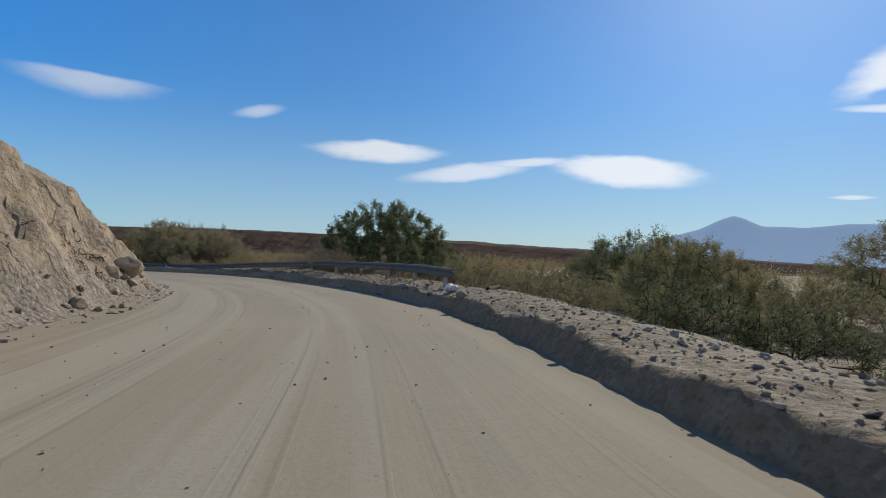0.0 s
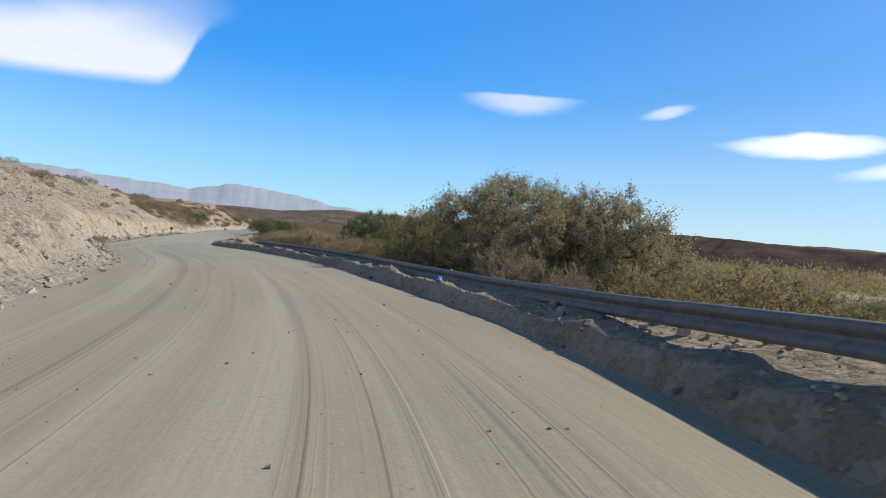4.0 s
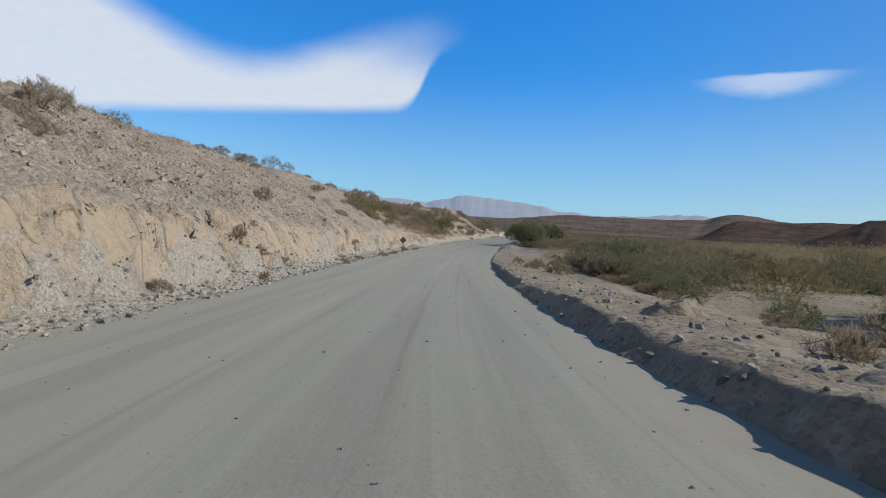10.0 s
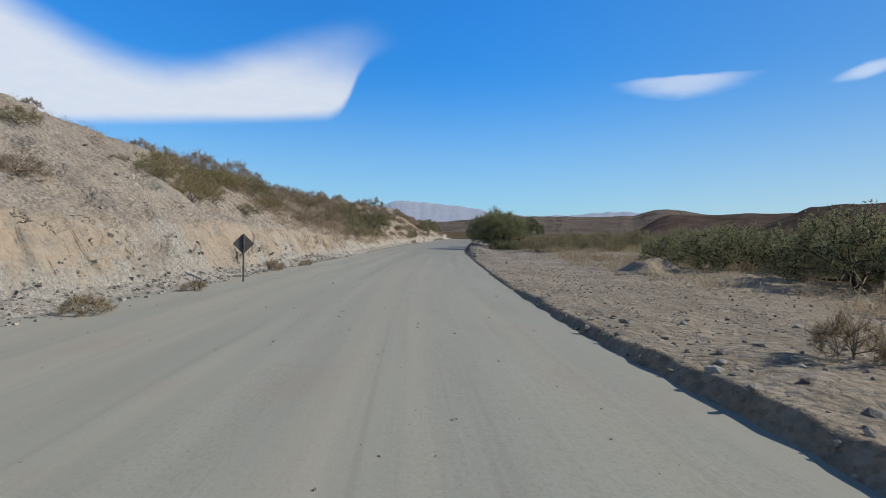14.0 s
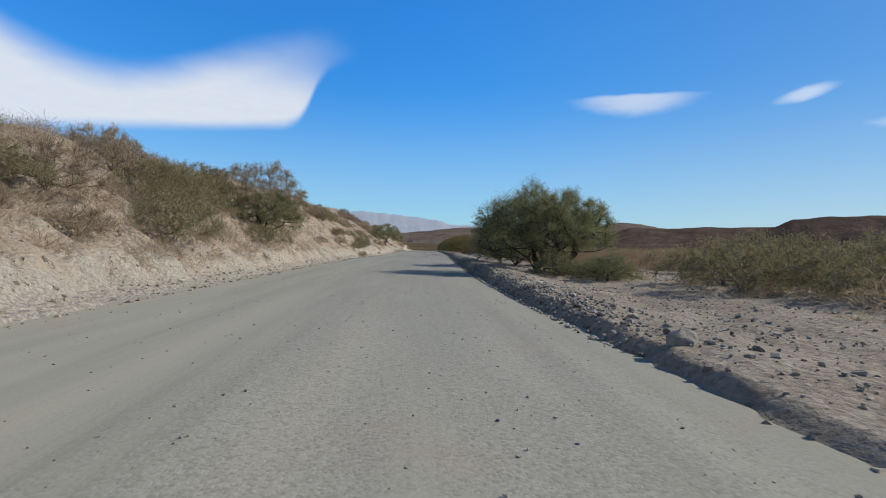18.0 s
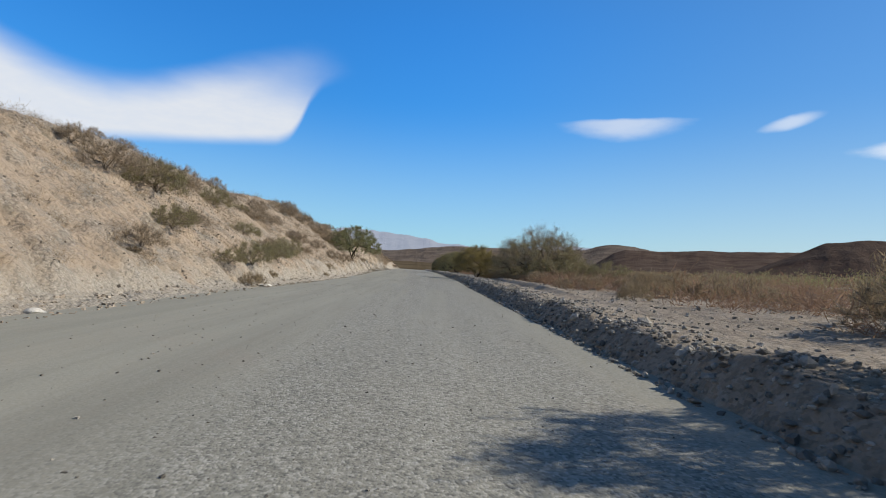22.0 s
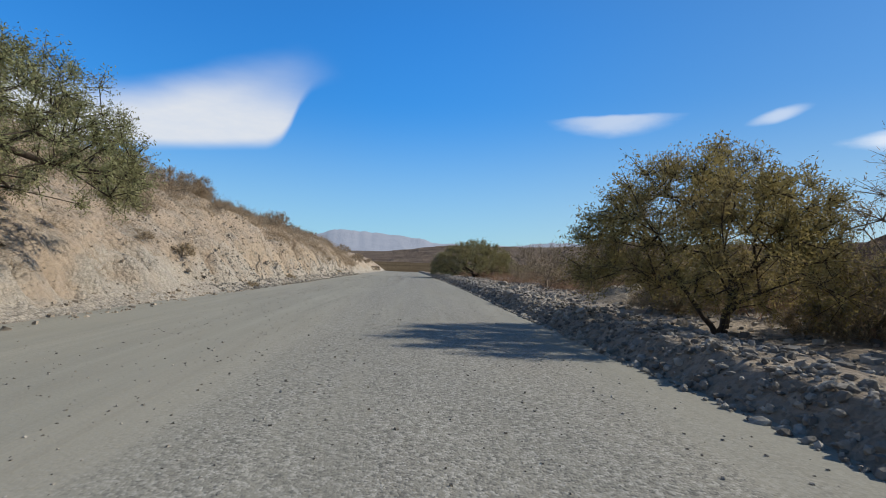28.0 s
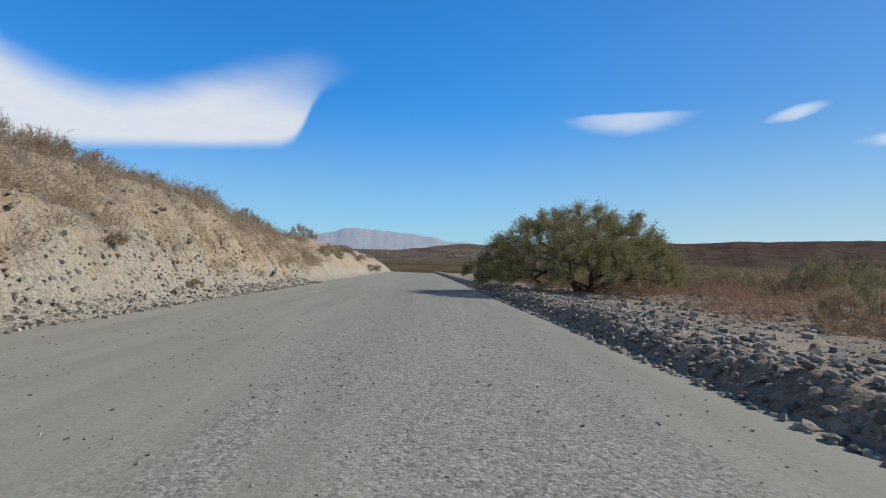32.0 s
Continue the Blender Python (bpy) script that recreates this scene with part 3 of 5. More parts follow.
def grain(x, y, seed=0):
    """Smooth noise from 0 to 1."""
    x, y = np.asarray(x, float), np.asarray(y, float)
    ix, iy = np.floor(x).astype(np.int64), np.floor(y).astype(np.int64)
    fx, fy = x - ix, y - iy
    fx, fy = fx * fx * (3 - 2 * fx), fy * fy * (3 - 2 * fy)
    a, b = lattice(ix, iy, seed), lattice(ix + 1, iy, seed)
    c, d = lattice(ix, iy + 1, seed), lattice(ix + 1, iy + 1, seed)
    return (a * (1 - fx) + b * fx) * (1 - fy) + (c * (1 - fx) + d * fx) * fy


def rough(x, y, seed=0, octaves=4, gain=0.5):
    total, amp, norm = 0.0, 1.0, 0.0
    for k in range(octaves):
        total = total + amp * (grain(x * 2**k, y * 2**k, seed + k) - 0.5)
        norm += amp
        amp *= gain
    return 2 * total / norm


TOE = [(-40, 5.4), (12, 5.4), (23, 4.6), (45, 4.2), (60, 4.5), (85, 5.3), (100, 5.9), (125, 6.6), (150, 6.4), (180, 6.5), (215, 7.2), (250, 7.3), (300, 6.8), (340, 6.8), (460, 7.0)]
EDGE = [(-40, 2.85), (12, 2.85), (19, 3.0), (30, 3.0), (44, 2.8), (54, 2.6), (60, 2.5), (83, 2.7), (100, 2.4), (115, 2.25), (128, 2.45), (150, 2.85), (170, 2.95), (187, 2.98), (240, 3.02), (262, 3.35), (300, 3.65), (330, 3.65), (460, 3.5)]
BENCH = [(-40, 0.0), (6, 0.08), (16, 0.24), (36, 0.24), (46, 0.12), (58, 0.0), (460, 0.0)]
BERM = [(-40, 0.38), (12, 0.42), (20, 0.38), (40, 0.36), (48, 0.3), (60, 0.32), (84, 0.4), (95, 0.36), (112, 0.3), (122, 0.26), (129, 0.14), (146, 0.09), (160, 0.12), (172, 0.26), (180, 0.42), (187, 0.47), (220, 0.47), (245, 0.45), (290, 0.45), (300, 0.42), (460, 0.4)]
FALL = [(-40, -1.7), (60, -1.7), (80, -1.1), (110, -0.7), (128, -0.1), (160, 0.15), (180, 0.35), (205, 0.4), (230, 0.3), (460, 0.25)]
WALL = [(-40, 4.2), (18, 4.0), (26, 3.0), (42, 0.4), (60, 0.5), (72, 1.0), (80, 1.45), (110, 1.3), (150, 1.2), (165, 0.8), (180, 0.4), (230, 0.5), (250, 0.9), (285, 1.2), (300, 1.8), (330, 1.9), (460, 1.2)]
STEEP = [(-40, 1.9), (22, 1.7), (32, 0.9), (45, 0.6), (74, 0.8), (80, 1.5), (150, 1.3), (170, 0.9), (230, 0.8), (250, 1.0), (290, 1.1), (330, 1.2), (460, 0.9)]
CREST = [(-40, 8.0), (12, 5.6), (22, 4.9), (28, 4.2), (42, 3.0), (58, 4.4), (75, 6.8), (92, 8.2), (110, 7.6), (130, 7.2), (150, 7.4), (165, 6.0), (180, 5.8), (200, 6.2), (215, 6.8), (235, 7.4), (255, 7.8), (275, 8.4), (288, 7.4), (298, 5.2), (320, 4.4), (335, 4.3), (350, 3.5), (400, 4.2), (460, 4.0)]


APRON = [(-40, 0.38), (50, 0.4), (66, 0.8), (160, 0.65), (180, 0.4), (285, 0.5), (300, 0.95), (325, 0.95), (345, 0.5), (460, 0.4)]
BROKEN = [(-40, 0.22), (28, 0.2), (36, 0.15), (70, 0.15), (80, 0.55), (150, 0.5), (165, 0.2), (250, 0.2), (285, 0.3), (300, 0.5), (330, 0.5), (345, 0.3), (460, 0.2)]
SLOPE = [(-40, 0.6), (40, 0.4), (60, 0.48), (80, 0.55), (150, 0.55), (190, 0.66), (210, 0.75), (235, 0.75), (255, 0.62), (290, 0.62), (330, 0.7), (460, 0.6)]


def hill_height(s, v):
    """Height of the slope, v metres beyond the road's inner edge."""
    x, y = s / 2.3, v / 2.3
    gully = rough(s / 1.7, v / 7.0, 11, 3)
    rill = np.abs(rough(s / 1.5, v / 5.0, 13, 3, 0.6))
    vv = v + 0.4 * gully + 0.35 * rough(s / 6.0, v / 6.0, 17, 3) - 0.55 * np.clip(0.22 - rill, 0, 1) / 0.22 * np.clip(v - 0.6, 0, 1)
    edge_s = s / 0.85 + 0.7 * rough(s / 2.0, v / 3.0, 19, 2)
    block = lattice(np.floor(edge_s).astype(np.int64), np.floor(v / 1.6 + 3 * lattice(np.floor(edge_s).astype(np.int64), 0, 9)).astype(np.int64), 5) - 0.5
    vv = vv + table(s, BROKEN) * block * np.clip((v - 0.7) / 0.3, 0, 1)
    apron = table(s, APRON) * np.clip(np.maximum(vv, 0) / (0.8 + table(s, APRON)), 0, 1) ** 1.25
    wall = np.minimum(np.maximum(vv - 0.8, 0) * table(s, STEEP), table(s, WALL) * (1 + 0.25 * rough(s / 5.0, 0 * s, 23, 3)))
    ledge = np.clip((30.0 - s) / 6.0, 0, 1)
    wall = wall + ledge * 0.05 * np.sin(wall * 9.0 + 2.5 * rough(s / 2.5, v / 2.0, 27, 2))
    wall_end = 0.8 + table(s, WALL) / table(s, STEEP)
    slope = np.maximum(vv - wall_end, 0) * table(s, SLOPE)
    top = table(s, CREST) * (1 + 0.09 * rough(s / 9.0, 0 * s, 31, 3))
    z = apron + wall + slope
    z = np.where(z < top - 0.6, z, top - 0.6 * np.exp(-np.clip(z - top + 0.6, 0, 40) / 0.6))
    z = z + (0.2 * rough(x, y, 3, 5, 0.68) + 0.07 * rough(s / 0.6, v / 0.6, 5, 2)) * np.clip(v / 1.2, 0, 1)
    back = np.maximum(v - 26.0, 0)
    return z - 0.02 * back**1.6 - 0.03 - 0.3 * np.maximum(-v, 0)


SECOND = [(226, 0.0), (236, 0.34), (262, 0.34), (272, 0.0)]
FACE = [(-40, 0.26), (44, 0.28), (60, 0.4), (100, 0.45), (112, 0.35), (128, 0.16), (150, 0.14), (170, 0.3), (185, 0.45), (262, 0.52), (460, 0.52)]


def verge_height(s, d):
    """Height of the open side, d metres beyond the road's outer edge."""
    jag = rough(s / 1.1, d / 1.1, 41, 4, 0.6)
    b = table(s, BERM) * (1 + 0.28 * rough(s / 2.2, 0 * s, 43, 3))
    face = np.clip((np.maximum(d, 0) - 0.2 * np.abs(jag) - 0.12 * np.abs(rough(s / 0.5, 0 * s, 49, 2))) / table(s, FACE), 0, 1)
    hump = b * face**0.9 * (1 - 0.55 * np.clip((d - 1.4) / 1.6, 0, 1))
    hump = hump + table(s, BENCH) * np.clip((d - 0.3) / 1.2, 0, 1) * np.clip((3.8 - d) / 1.6, 0, 1)
    off = d - 4.1 - 0.25 * rough(s / 2.0, 0 * s, 46, 2)
    hump = hump + table(s, SECOND) * np.where(off < 0, np.clip(1 + off / 0.5, 0, 1), np.clip(1 - off / 1.4, 0, 1))
    low = table(s, FALL)
    drop = np.clip((d - 2.6) / 7.0, 0, 1)
    drop = drop * drop * (3 - 2 * drop)
    z = hump * (1 - drop) + low * drop
    z = z + (0.1 * jag + 0.06 * rough(s / 0.45, d / 0.45, 45, 2)) * np.clip((d - 0.15) / 0.4, 0, 1) + 0.3 * rough(s / 9.0, d / 9.0, 47, 3) * drop
    return z + RISE * np.maximum(d - 25.0, 0) - 0.035 - 0.3 * np.maximum(-d, 0)


RISE = 0.012


def road_height(s, l):
    return 0.03 * rough(s / 7.0, l / 1.6, 53, 3) - 0.018 * np.abs(rough(s / 40.0, l / 0.33, 59, 2))


def ground_at(s, l):
    """Height of the ground anywhere on the plan."""
    s, l = np.asarray(s, float), np.asarray(l, float)
    toe, edge = table(s, TOE), table(s, EDGE)
    return lie(s, l) + np.where(l > toe, hill_height(s, np.maximum(l - toe, 0)), np.where(l < -edge, verge_height(s, np.maximum(-edge - l, 0)), road_height(s, l)))


def mesh_of(name, verts, faces):
    """A mesh from arrays of corners and of faces that all have as many corners."""
    me = bpy.data.meshes.new(name)
    verts, faces = np.asarray(verts, np.float32), np.asarray(faces, np.int32)
    k = faces.shape[1]
    me.vertices.add(len(verts))
    me.vertices.foreach_set("co", verts.ravel())
    me.loops.add(faces.size)
    me.loops.foreach_set("vertex_index", faces.ravel())
    me.polygons.add(len(faces))
    me.polygons.foreach_set("loop_start", np.arange(0, faces.size, k, dtype=np.int32))
    me.update(calc_edges=True)
    me.polygons.foreach_set("use_smooth", np.zeros(len(faces), bool))
    return me


def grid_faces(rows, cols):
    a = (np.arange(rows - 1)[:, None] * cols + np.arange(cols - 1)).ravel()
    return np.stack([a, a + 1, a + cols + 1, a + cols], 1)


def sheet(name, s, across, height, mat, label, flip=False):
    """A ground sheet over rows of s; across(s) gives the l of a row and v, its second UV."""
    ls, vs = across(s)
    ss = np.repeat(s[:, None], ls.shape[1], 1)
    x, y = spot(ss, ls)
    z = height(ss, ls) + lie(ss, ls)
    faces = grid_faces(*ls.shape)
    me = mesh_of(name, np.stack([x, y, z], -1).reshape(-1, 3), faces[:, ::-1] if flip else faces)
    uv = me.uv_layers.new(name="plan")
    flat = np.stack([ss, vs], -1).reshape(-1, 2)
    index = np.zeros(len(me.loops), np.int32)
    me.loops.foreach_get("vertex_index", index)
    uv.data.foreach_set("uv", flat[index].astype(np.float32).ravel())
    me.polygons.foreach_set("use_smooth", np.ones(len(me.polygons), bool))
    me.materials.append(mat)
    return tagged(new(name, me), label, name.split("_")[0], kind="structure")


ROWS_S = np.r_[np.arange(-40, 350, 0.34), np.arange(350, 456, 2.0)]


def road_across(s):
    f = np.linspace(0, 1, 46)
    toe, edge = table(s, TOE) + 0.25, table(s, EDGE) + 0.15
    l = -edge[:, None] + (toe + edge)[:, None] * f
    return l, l


def hill_across(s):
    v = np.r_[-0.3, np.linspace(0, 6, 46), np.linspace(6.25, 16, 34), np.linspace(16.6, 34, 18)]
    return table(s, TOE)[:, None] + np.repeat(v[None], len(s), 0), np.repeat(v[None], len(s), 0)


def verge_across(s):
    d = np.r_[-0.3, np.linspace(0, 0.8, 17), np.linspace(0.88, 5, 44), np.linspace(5.2, 14, 26), np.geomspace(15, 260, 34)]
    d = np.repeat(d[None], len(s), 0)
    return -table(s, EDGE)[:, None] - d, -d


road = sheet("road", ROWS_S, road_across, road_height, M_ROAD, "wide unpaved road of packed grey gravel with tyre ruts")
hillside = sheet("ground_hillside", ROWS_S, hill_across, lambda s, l: hill_height(s, l - table(s, TOE)), M_BANK, "steep rubble hillside with a yellow earth cut above the road")
verge = sheet("ground", ROWS_S, verge_across, lambda s, l: verge_height(s, -l - table(s, EDGE)), M_VERGE, "sandy ground with a low bulldozed earth berm along the road", True)


# ---- distance ----
HUB = (-120.0, 90.0)


def far_sheet(name, bearings, radii, height, mat, label, kind="structure"):
    b, r = np.meshgrid(np.radians(bearings), radii, indexing="ij")
    x, y = HUB[0] - r * np.sin(b), HUB[1] + r * np.cos(b)
    me = mesh_of(name, np.stack([x, y, height(np.degrees(b), r)], -1).reshape(-1, 3), grid_faces(*b.shape)[:, ::-1])
    me.polygons.foreach_set("use_smooth", np.ones(len(me.polygons), bool))
    me.materials.append(mat)
    return tagged(new(name, me), label, "hill" if kind == "structure" else "mountain", kind="structure")


def plain_height(b, r):
    return np.where(r < 240, -3.5, -3.5 + np.minimum((r - 240) * 0.03, 5.0)) + np.maximum(r - 400, 0) * 0.012 + 2.0 * rough(b * r / 9000, r / 160, 61, 3)


far_ground = far_sheet("ground_far_plain", np.linspace(-180, 180, 241), np.r_[0, np.geomspace(60, 4400, 60)], plain_height, M_FAR, "brown scrub plain reaching to the hills", "structure")


def ridge(name, lo, hi, radius, depth, crest, mat, label, seed, jag, pleat=0.28):
    bearings = np.linspace(lo, hi, int((hi - lo) * 5) + 2)
    f = np.linspace(0, 1.5, 26)

    def height(b, r):
        g = (r - radius + depth) / depth
        e = np.interp(b, [c[0] for c in crest], [c[1] for c in crest])
        top = radius * np.tan(np.radians(e)) * (1 + jag * rough(b / 2.2, 0 * b, seed, 4, 0.55))
        fold = 1 + pleat * rough(b / 1.1 + 0.4 * g, g * 2.0, seed + 5, 4) * np.clip(1.05 - g, 0, 1)
        return top * np.where(g <= 1, np.clip(g, 0, 1) ** 1.25 * fold, 1 - 0.5 * (g - 1)) - 12 * np.clip(1 - g, 0, 1) ** 3

    return far_sheet(name, bearings, radius - depth + depth * f, height, mat, label, "mountain")


ridge("backdrop_range", 30, 125, 3900, 900, [(30, 2.2), (33, 2.4), (36.5, 2.75), (39, 3.0), (42, 2.6), (46, 2.4), (49.7, 2.6), (52, 3.0), (54.6, 3.2), (57, 3.4), (60, 3.55), (62, 3.1), (65, 2.95), (70, 3.1), (74, 3.35), (78, 3.0), (90, 3.2), (125, 3.4)], M_RANGE, "pale mountain range on the horizon with painted-in haze", 71, 0.12, 0.07)
ridge("backdrop_cone", -80, -14, 4000, 900, [(-80, 3.6), (-45, 4.4), (-37.5, 4.5), (-34.5, 4.2), (-31.3, 4.4), (-29.8, 5.1), (-29.0, 5.35), (-28.2, 5.1), (-26.1, 4.1), (-22.3, 3.0), (-18, 2.2), (-14, 1.4)], M_CONE, "cone-shaped mountain far behind the plain, haze painted in blue", 73, 0.015, 0.03)
ridge("backdrop_hills", -70, 125, 2200, 1100, [(-70, 0.4), (-40, 1.0), (-22, 1.8), (-10, 2.35), (-2, 2.7), (11, 2.85), (20, 2.75), (29, 2.55), (30.5, 2.6), (32, 2.95), (33.4, 3.1), (34.5, 2.95), (36.7, 2.4), (44, 2.3), (50, 2.3), (55, 1.7), (64, 1.5), (80, 2.0), (125, 2.4)], M_HILL, "low brown hills behind the plain", 79, 0.05, 0.12)
ridge("backdrop_mesa", -60, 40, 1300, 500, [(-60, 0.2), (-40, 1.0), (-15, 2.0), (0, 2.5), (20, 2.7), (28, 2.6), (33, 2.5), (34, 2.2), (36, 0.9), (40, -0.4)], M_MESA, "dark flat-topped hill behind the plain", 83, 0.04, 0.15)
ridge("backdrop_plateau", -60, 30, 430, 110, [(-60, 0.4), (-40, 1.8), (-20, 2.6), (0, 3.3), (12, 3.6), (17, 3.5), (19.5, 3.3), (21.5, 2.4), (25, 0.7), (30, -0.4)], M_MESA, "dark reddish plateau beside the plain", 89, 0.05, 0.3)


# ---- plants ----
def part(name, mesh, mat, parent, label=""):
    """One mesh object under a thing or a part."""
    ob = new(name, mesh)
    if not mesh.materials:
        mesh.materials.append(mat)
    ob.parent = parent
    return tagged(ob, label) if label else ob


def thing(name, s, l, label, category, group="", sink=0.05, turn=0.0):
    ob = new(name)
    x, y = spot(s, l)
    ob.matrix_world = pose(float(x), float(y), float(ground_at(s, l)) - sink, 0, 0, turn)
    return tagged(ob, label, category, group)


def tube_mesh(name, starts, ends, r0, r1, sides=5):
    """Tapered limbs, one for each pair of ends."""
    starts, ends = np.asarray(starts), np.asarray(ends)
    axis = ends - starts
    axis = axis / (np.linalg.norm(axis, axis=1, keepdims=True) + 1e-9)
    ref = np.where(np.abs(axis[:, 2:]) > 0.9, [[1.0, 0, 0]], [[0, 0, 1.0]])
    u = np.cross(axis, ref)
    u /= np.linalg.norm(u, axis=1, keepdims=True) + 1e-9
    w = np.cross(axis, u)
    ang = np.linspace(0, 2 * np.pi, sides, endpoint=False)
    ring = np.cos(ang)[None, :, None] * u[:, None] + np.sin(ang)[None, :, None] * w[:, None]
    verts = np.concatenate([starts[:, None] + ring * np.asarray(r0)[:, None, None], ends[:, None] + ring * np.asarray(r1)[:, None, None]], 1)
    k = np.arange(sides)
    face = np.stack([k, (k + 1) % sides, (k + 1) % sides + sides, k + sides], 1)
    faces = (np.arange(len(starts)) * 2 * sides)[:, None, None] + face[None]
    me = mesh_of(name, verts.reshape(-1, 3), faces.reshape(-1, 4))
    me.polygons.foreach_set("use_smooth", np.ones(len(me.polygons), bool))
    return me


def blade_mesh(name, centres, length, width, rng, lift=0.0, outward=None):
    """Many small leaves or twigs, one pointed blade each."""
    n = len(centres)
    axis = rng.normal(size=(n, 3))
    axis[:, 2] += lift
    if outward is not None:
        axis = axis * 0.55 + outward
    axis /= np.linalg.norm(axis, axis=1, keepdims=True) + 1e-9
    side = np.cross(axis, rng.normal(size=(n, 3)))
    side /= np.linalg.norm(side, axis=1, keepdims=True) + 1e-9
    le = (length * rng.uniform(0.6, 1.4, n))[:, None]
    wi = (width * rng.uniform(0.6, 1.4, n))[:, None]
    a = centres - axis * le / 2
    b = centres + axis * le / 2
    verts = np.stack([a, centres + side * wi, b], 1).reshape(-1, 3)
    return mesh_of(name, verts, np.arange(3 * n).reshape(-1, 3))


def skeleton_of(rng, height, spread, base, tips, flat, stems, shell=0.55):
    """Tips of a crown and the limbs that reach them from the foot."""
    pts = []
    while len(pts) < tips:
        a, r = rng.uniform(0, 2 * np.pi), rng.uniform(0, 1) ** 0.5
        dome = (1 - r**2.2) ** flat
        lump = 0.88 + 0.22 * grain(np.cos(a) * 1.6 + 9 + r, np.sin(a) * 1.6 + 9, int(rng.integers(0, 3)) * 0 + 5)
        top = base + (height * lump - base) * dome
        low = base * (0.75 + 0.5 * r)
        z = low + (top - low) * rng.uniform(0, 1) ** shell
        edge = 0.82 + 0.36 * grain(np.cos(a) * 1.3 + 5, np.sin(a) * 1.3 + 5, 8)
        pts.append((r * spread * edge * np.cos(a), r * spread * edge * np.sin(a), max(z, 0.15)))
    pts = np.array(pts)
    nodes, parent = [np.array([0.0, 0, 0])], [-1]
    for k in range(stems):
        a = 2 * np.pi * (k + rng.uniform(0.2, 0.8)) / stems
        reach = spread * rng.uniform(0.1, 0.22)
        at = 0
        for f in (0.35, 0.7, 1.0):
            nodes.append(np.array([np.cos(a) * reach * f**1.3, np.sin(a) * reach * f**1.3, max(base, 0.4) * 0.95 * f]) + rng.normal(size=3) * 0.04 * spread / 4)
            parent.append(at)
            at = len(nodes) - 1
    trunk_nodes = len(nodes)
    order = np.argsort(np.linalg.norm(pts - [0, 0, base * 0.6], axis=1))
    for p in pts[order]:
        arr = np.array(nodes)
        cost = np.linalg.norm(arr - p, axis=1) + 0.35 * np.linalg.norm(arr - [0, 0, base * 0.6], axis=1) + np.where(arr[:, 2] > p[2] + 0.3, 0.6, 0)
        cost[0] += 1e3
        k = int(np.argmin(cost))
        gap = p - nodes[k]
        steps = max(1, int(np.linalg.norm(gap) / (0.28 * spread)))
        for i in range(1, steps + 1):
            q = nodes[k] if i == 1 else nodes[-1]
            aim = p if i == steps else q + (p - q) / (steps - i + 1) + rng.normal(size=3) * 0.05 * spread
            parent.append(k if i == 1 else len(nodes) - 1)
            nodes.append(aim)
    nodes, parent = np.array(nodes), np.array(parent)
    load = np.ones(len(nodes))
    for k in range(len(nodes) - 1, 0, -1):
        load[parent[k]] += load[k]
    return pts, nodes, parent, load


def plant_meshes(seed, height, spread, base=0.6, tips=90, flat=0.5, stems=3, leaves=9000, length=0.14, width=0.06, clump=0.4, thick=1.0, lift=0.2, radial=False, sprigs=7, fuzz=0.17, shell=0.55):
    """Limbs, and a crown of leaves set along the thin sprigs at each limb's end."""
    rng = np.random.default_rng(seed)
    pts, nodes, parent, load = skeleton_of(rng, height, spread, base, tips, flat, stems, shell)
    r = thick * 0.0085 * spread * (load / load[1:].max()) ** 0.66 * 4.2 + 0.006
    kids = np.arange(1, len(nodes))
    up = parent[kids]
    r0 = np.minimum(r[up], r[kids] * 1.35)
    # sprigs spread from each tip, outward and up
    out = pts - [0, 0, base + 0.35 * (height - base)]
    out /= np.linalg.norm(out, axis=1, keepdims=True) + 1e-6
    root = np.repeat(pts, sprigs, 0)
    aim = rng.normal(size=root.shape) * 0.85 + np.repeat(out, sprigs, 0) * 0.7 + [0, 0, lift]
    aim /= np.linalg.norm(aim, axis=1, keepdims=True) + 1e-6
    reach = clump * np.repeat(rng.uniform(0.75, 1.25, len(pts)), sprigs) * rng.uniform(0.6, 1.2, len(root))
    end = root + aim * reach[:, None]
    end[:, 2] = np.maximum(end[:, 2], 0.08)
    limbs = tube_mesh("limbs", np.r_[nodes[up], root], np.r_[nodes[kids], end], np.r_[r0, np.full(len(root), 0.008)], np.r_[r[kids], np.full(len(root), 0.003)], 3 if height < 2.5 else 4)
    share = rng.integers(0, len(root), leaves)
    along_it = rng.uniform(0.0, 1.05, leaves)
    off = rng.normal(size=(leaves, 3)) * fuzz * clump
    centres = root[share] + (end - root)[share] * along_it[:, None] + off
    centres[:, 2] = np.maximum(centres[:, 2], 0.06)
    outward = aim[share] * 0.8 if radial else None
    crown = blade_mesh("crown", centres, length, width, rng, lift, outward)
    return limbs, crown


def plant(name, meshes, s, l, mats, label, category, group="", size=1.0, turn=0.0, tall=1.0):
    """A plant with its limbs and its crown as parts."""
    ob = thing(name, s, l, label, category, group)
    ob.matrix_world = ob.matrix_world @ pose(0, 0, 0, 0, 0, turn) @ Matrix.Diagonal((size, size, size * tall, 1))
    part("trunk", meshes[0], mats[0], ob)
    part("crown", meshes[1], mats[1], ob)
    return ob


# single trees that can be told apart
def tree(seed, s, l, height, spread, mat, label, name="tree", bark=None, **kw):
    return plant(name, plant_meshes(seed, height, spread, **kw), s, l, (bark or M_BARK, mat), label, "tree")


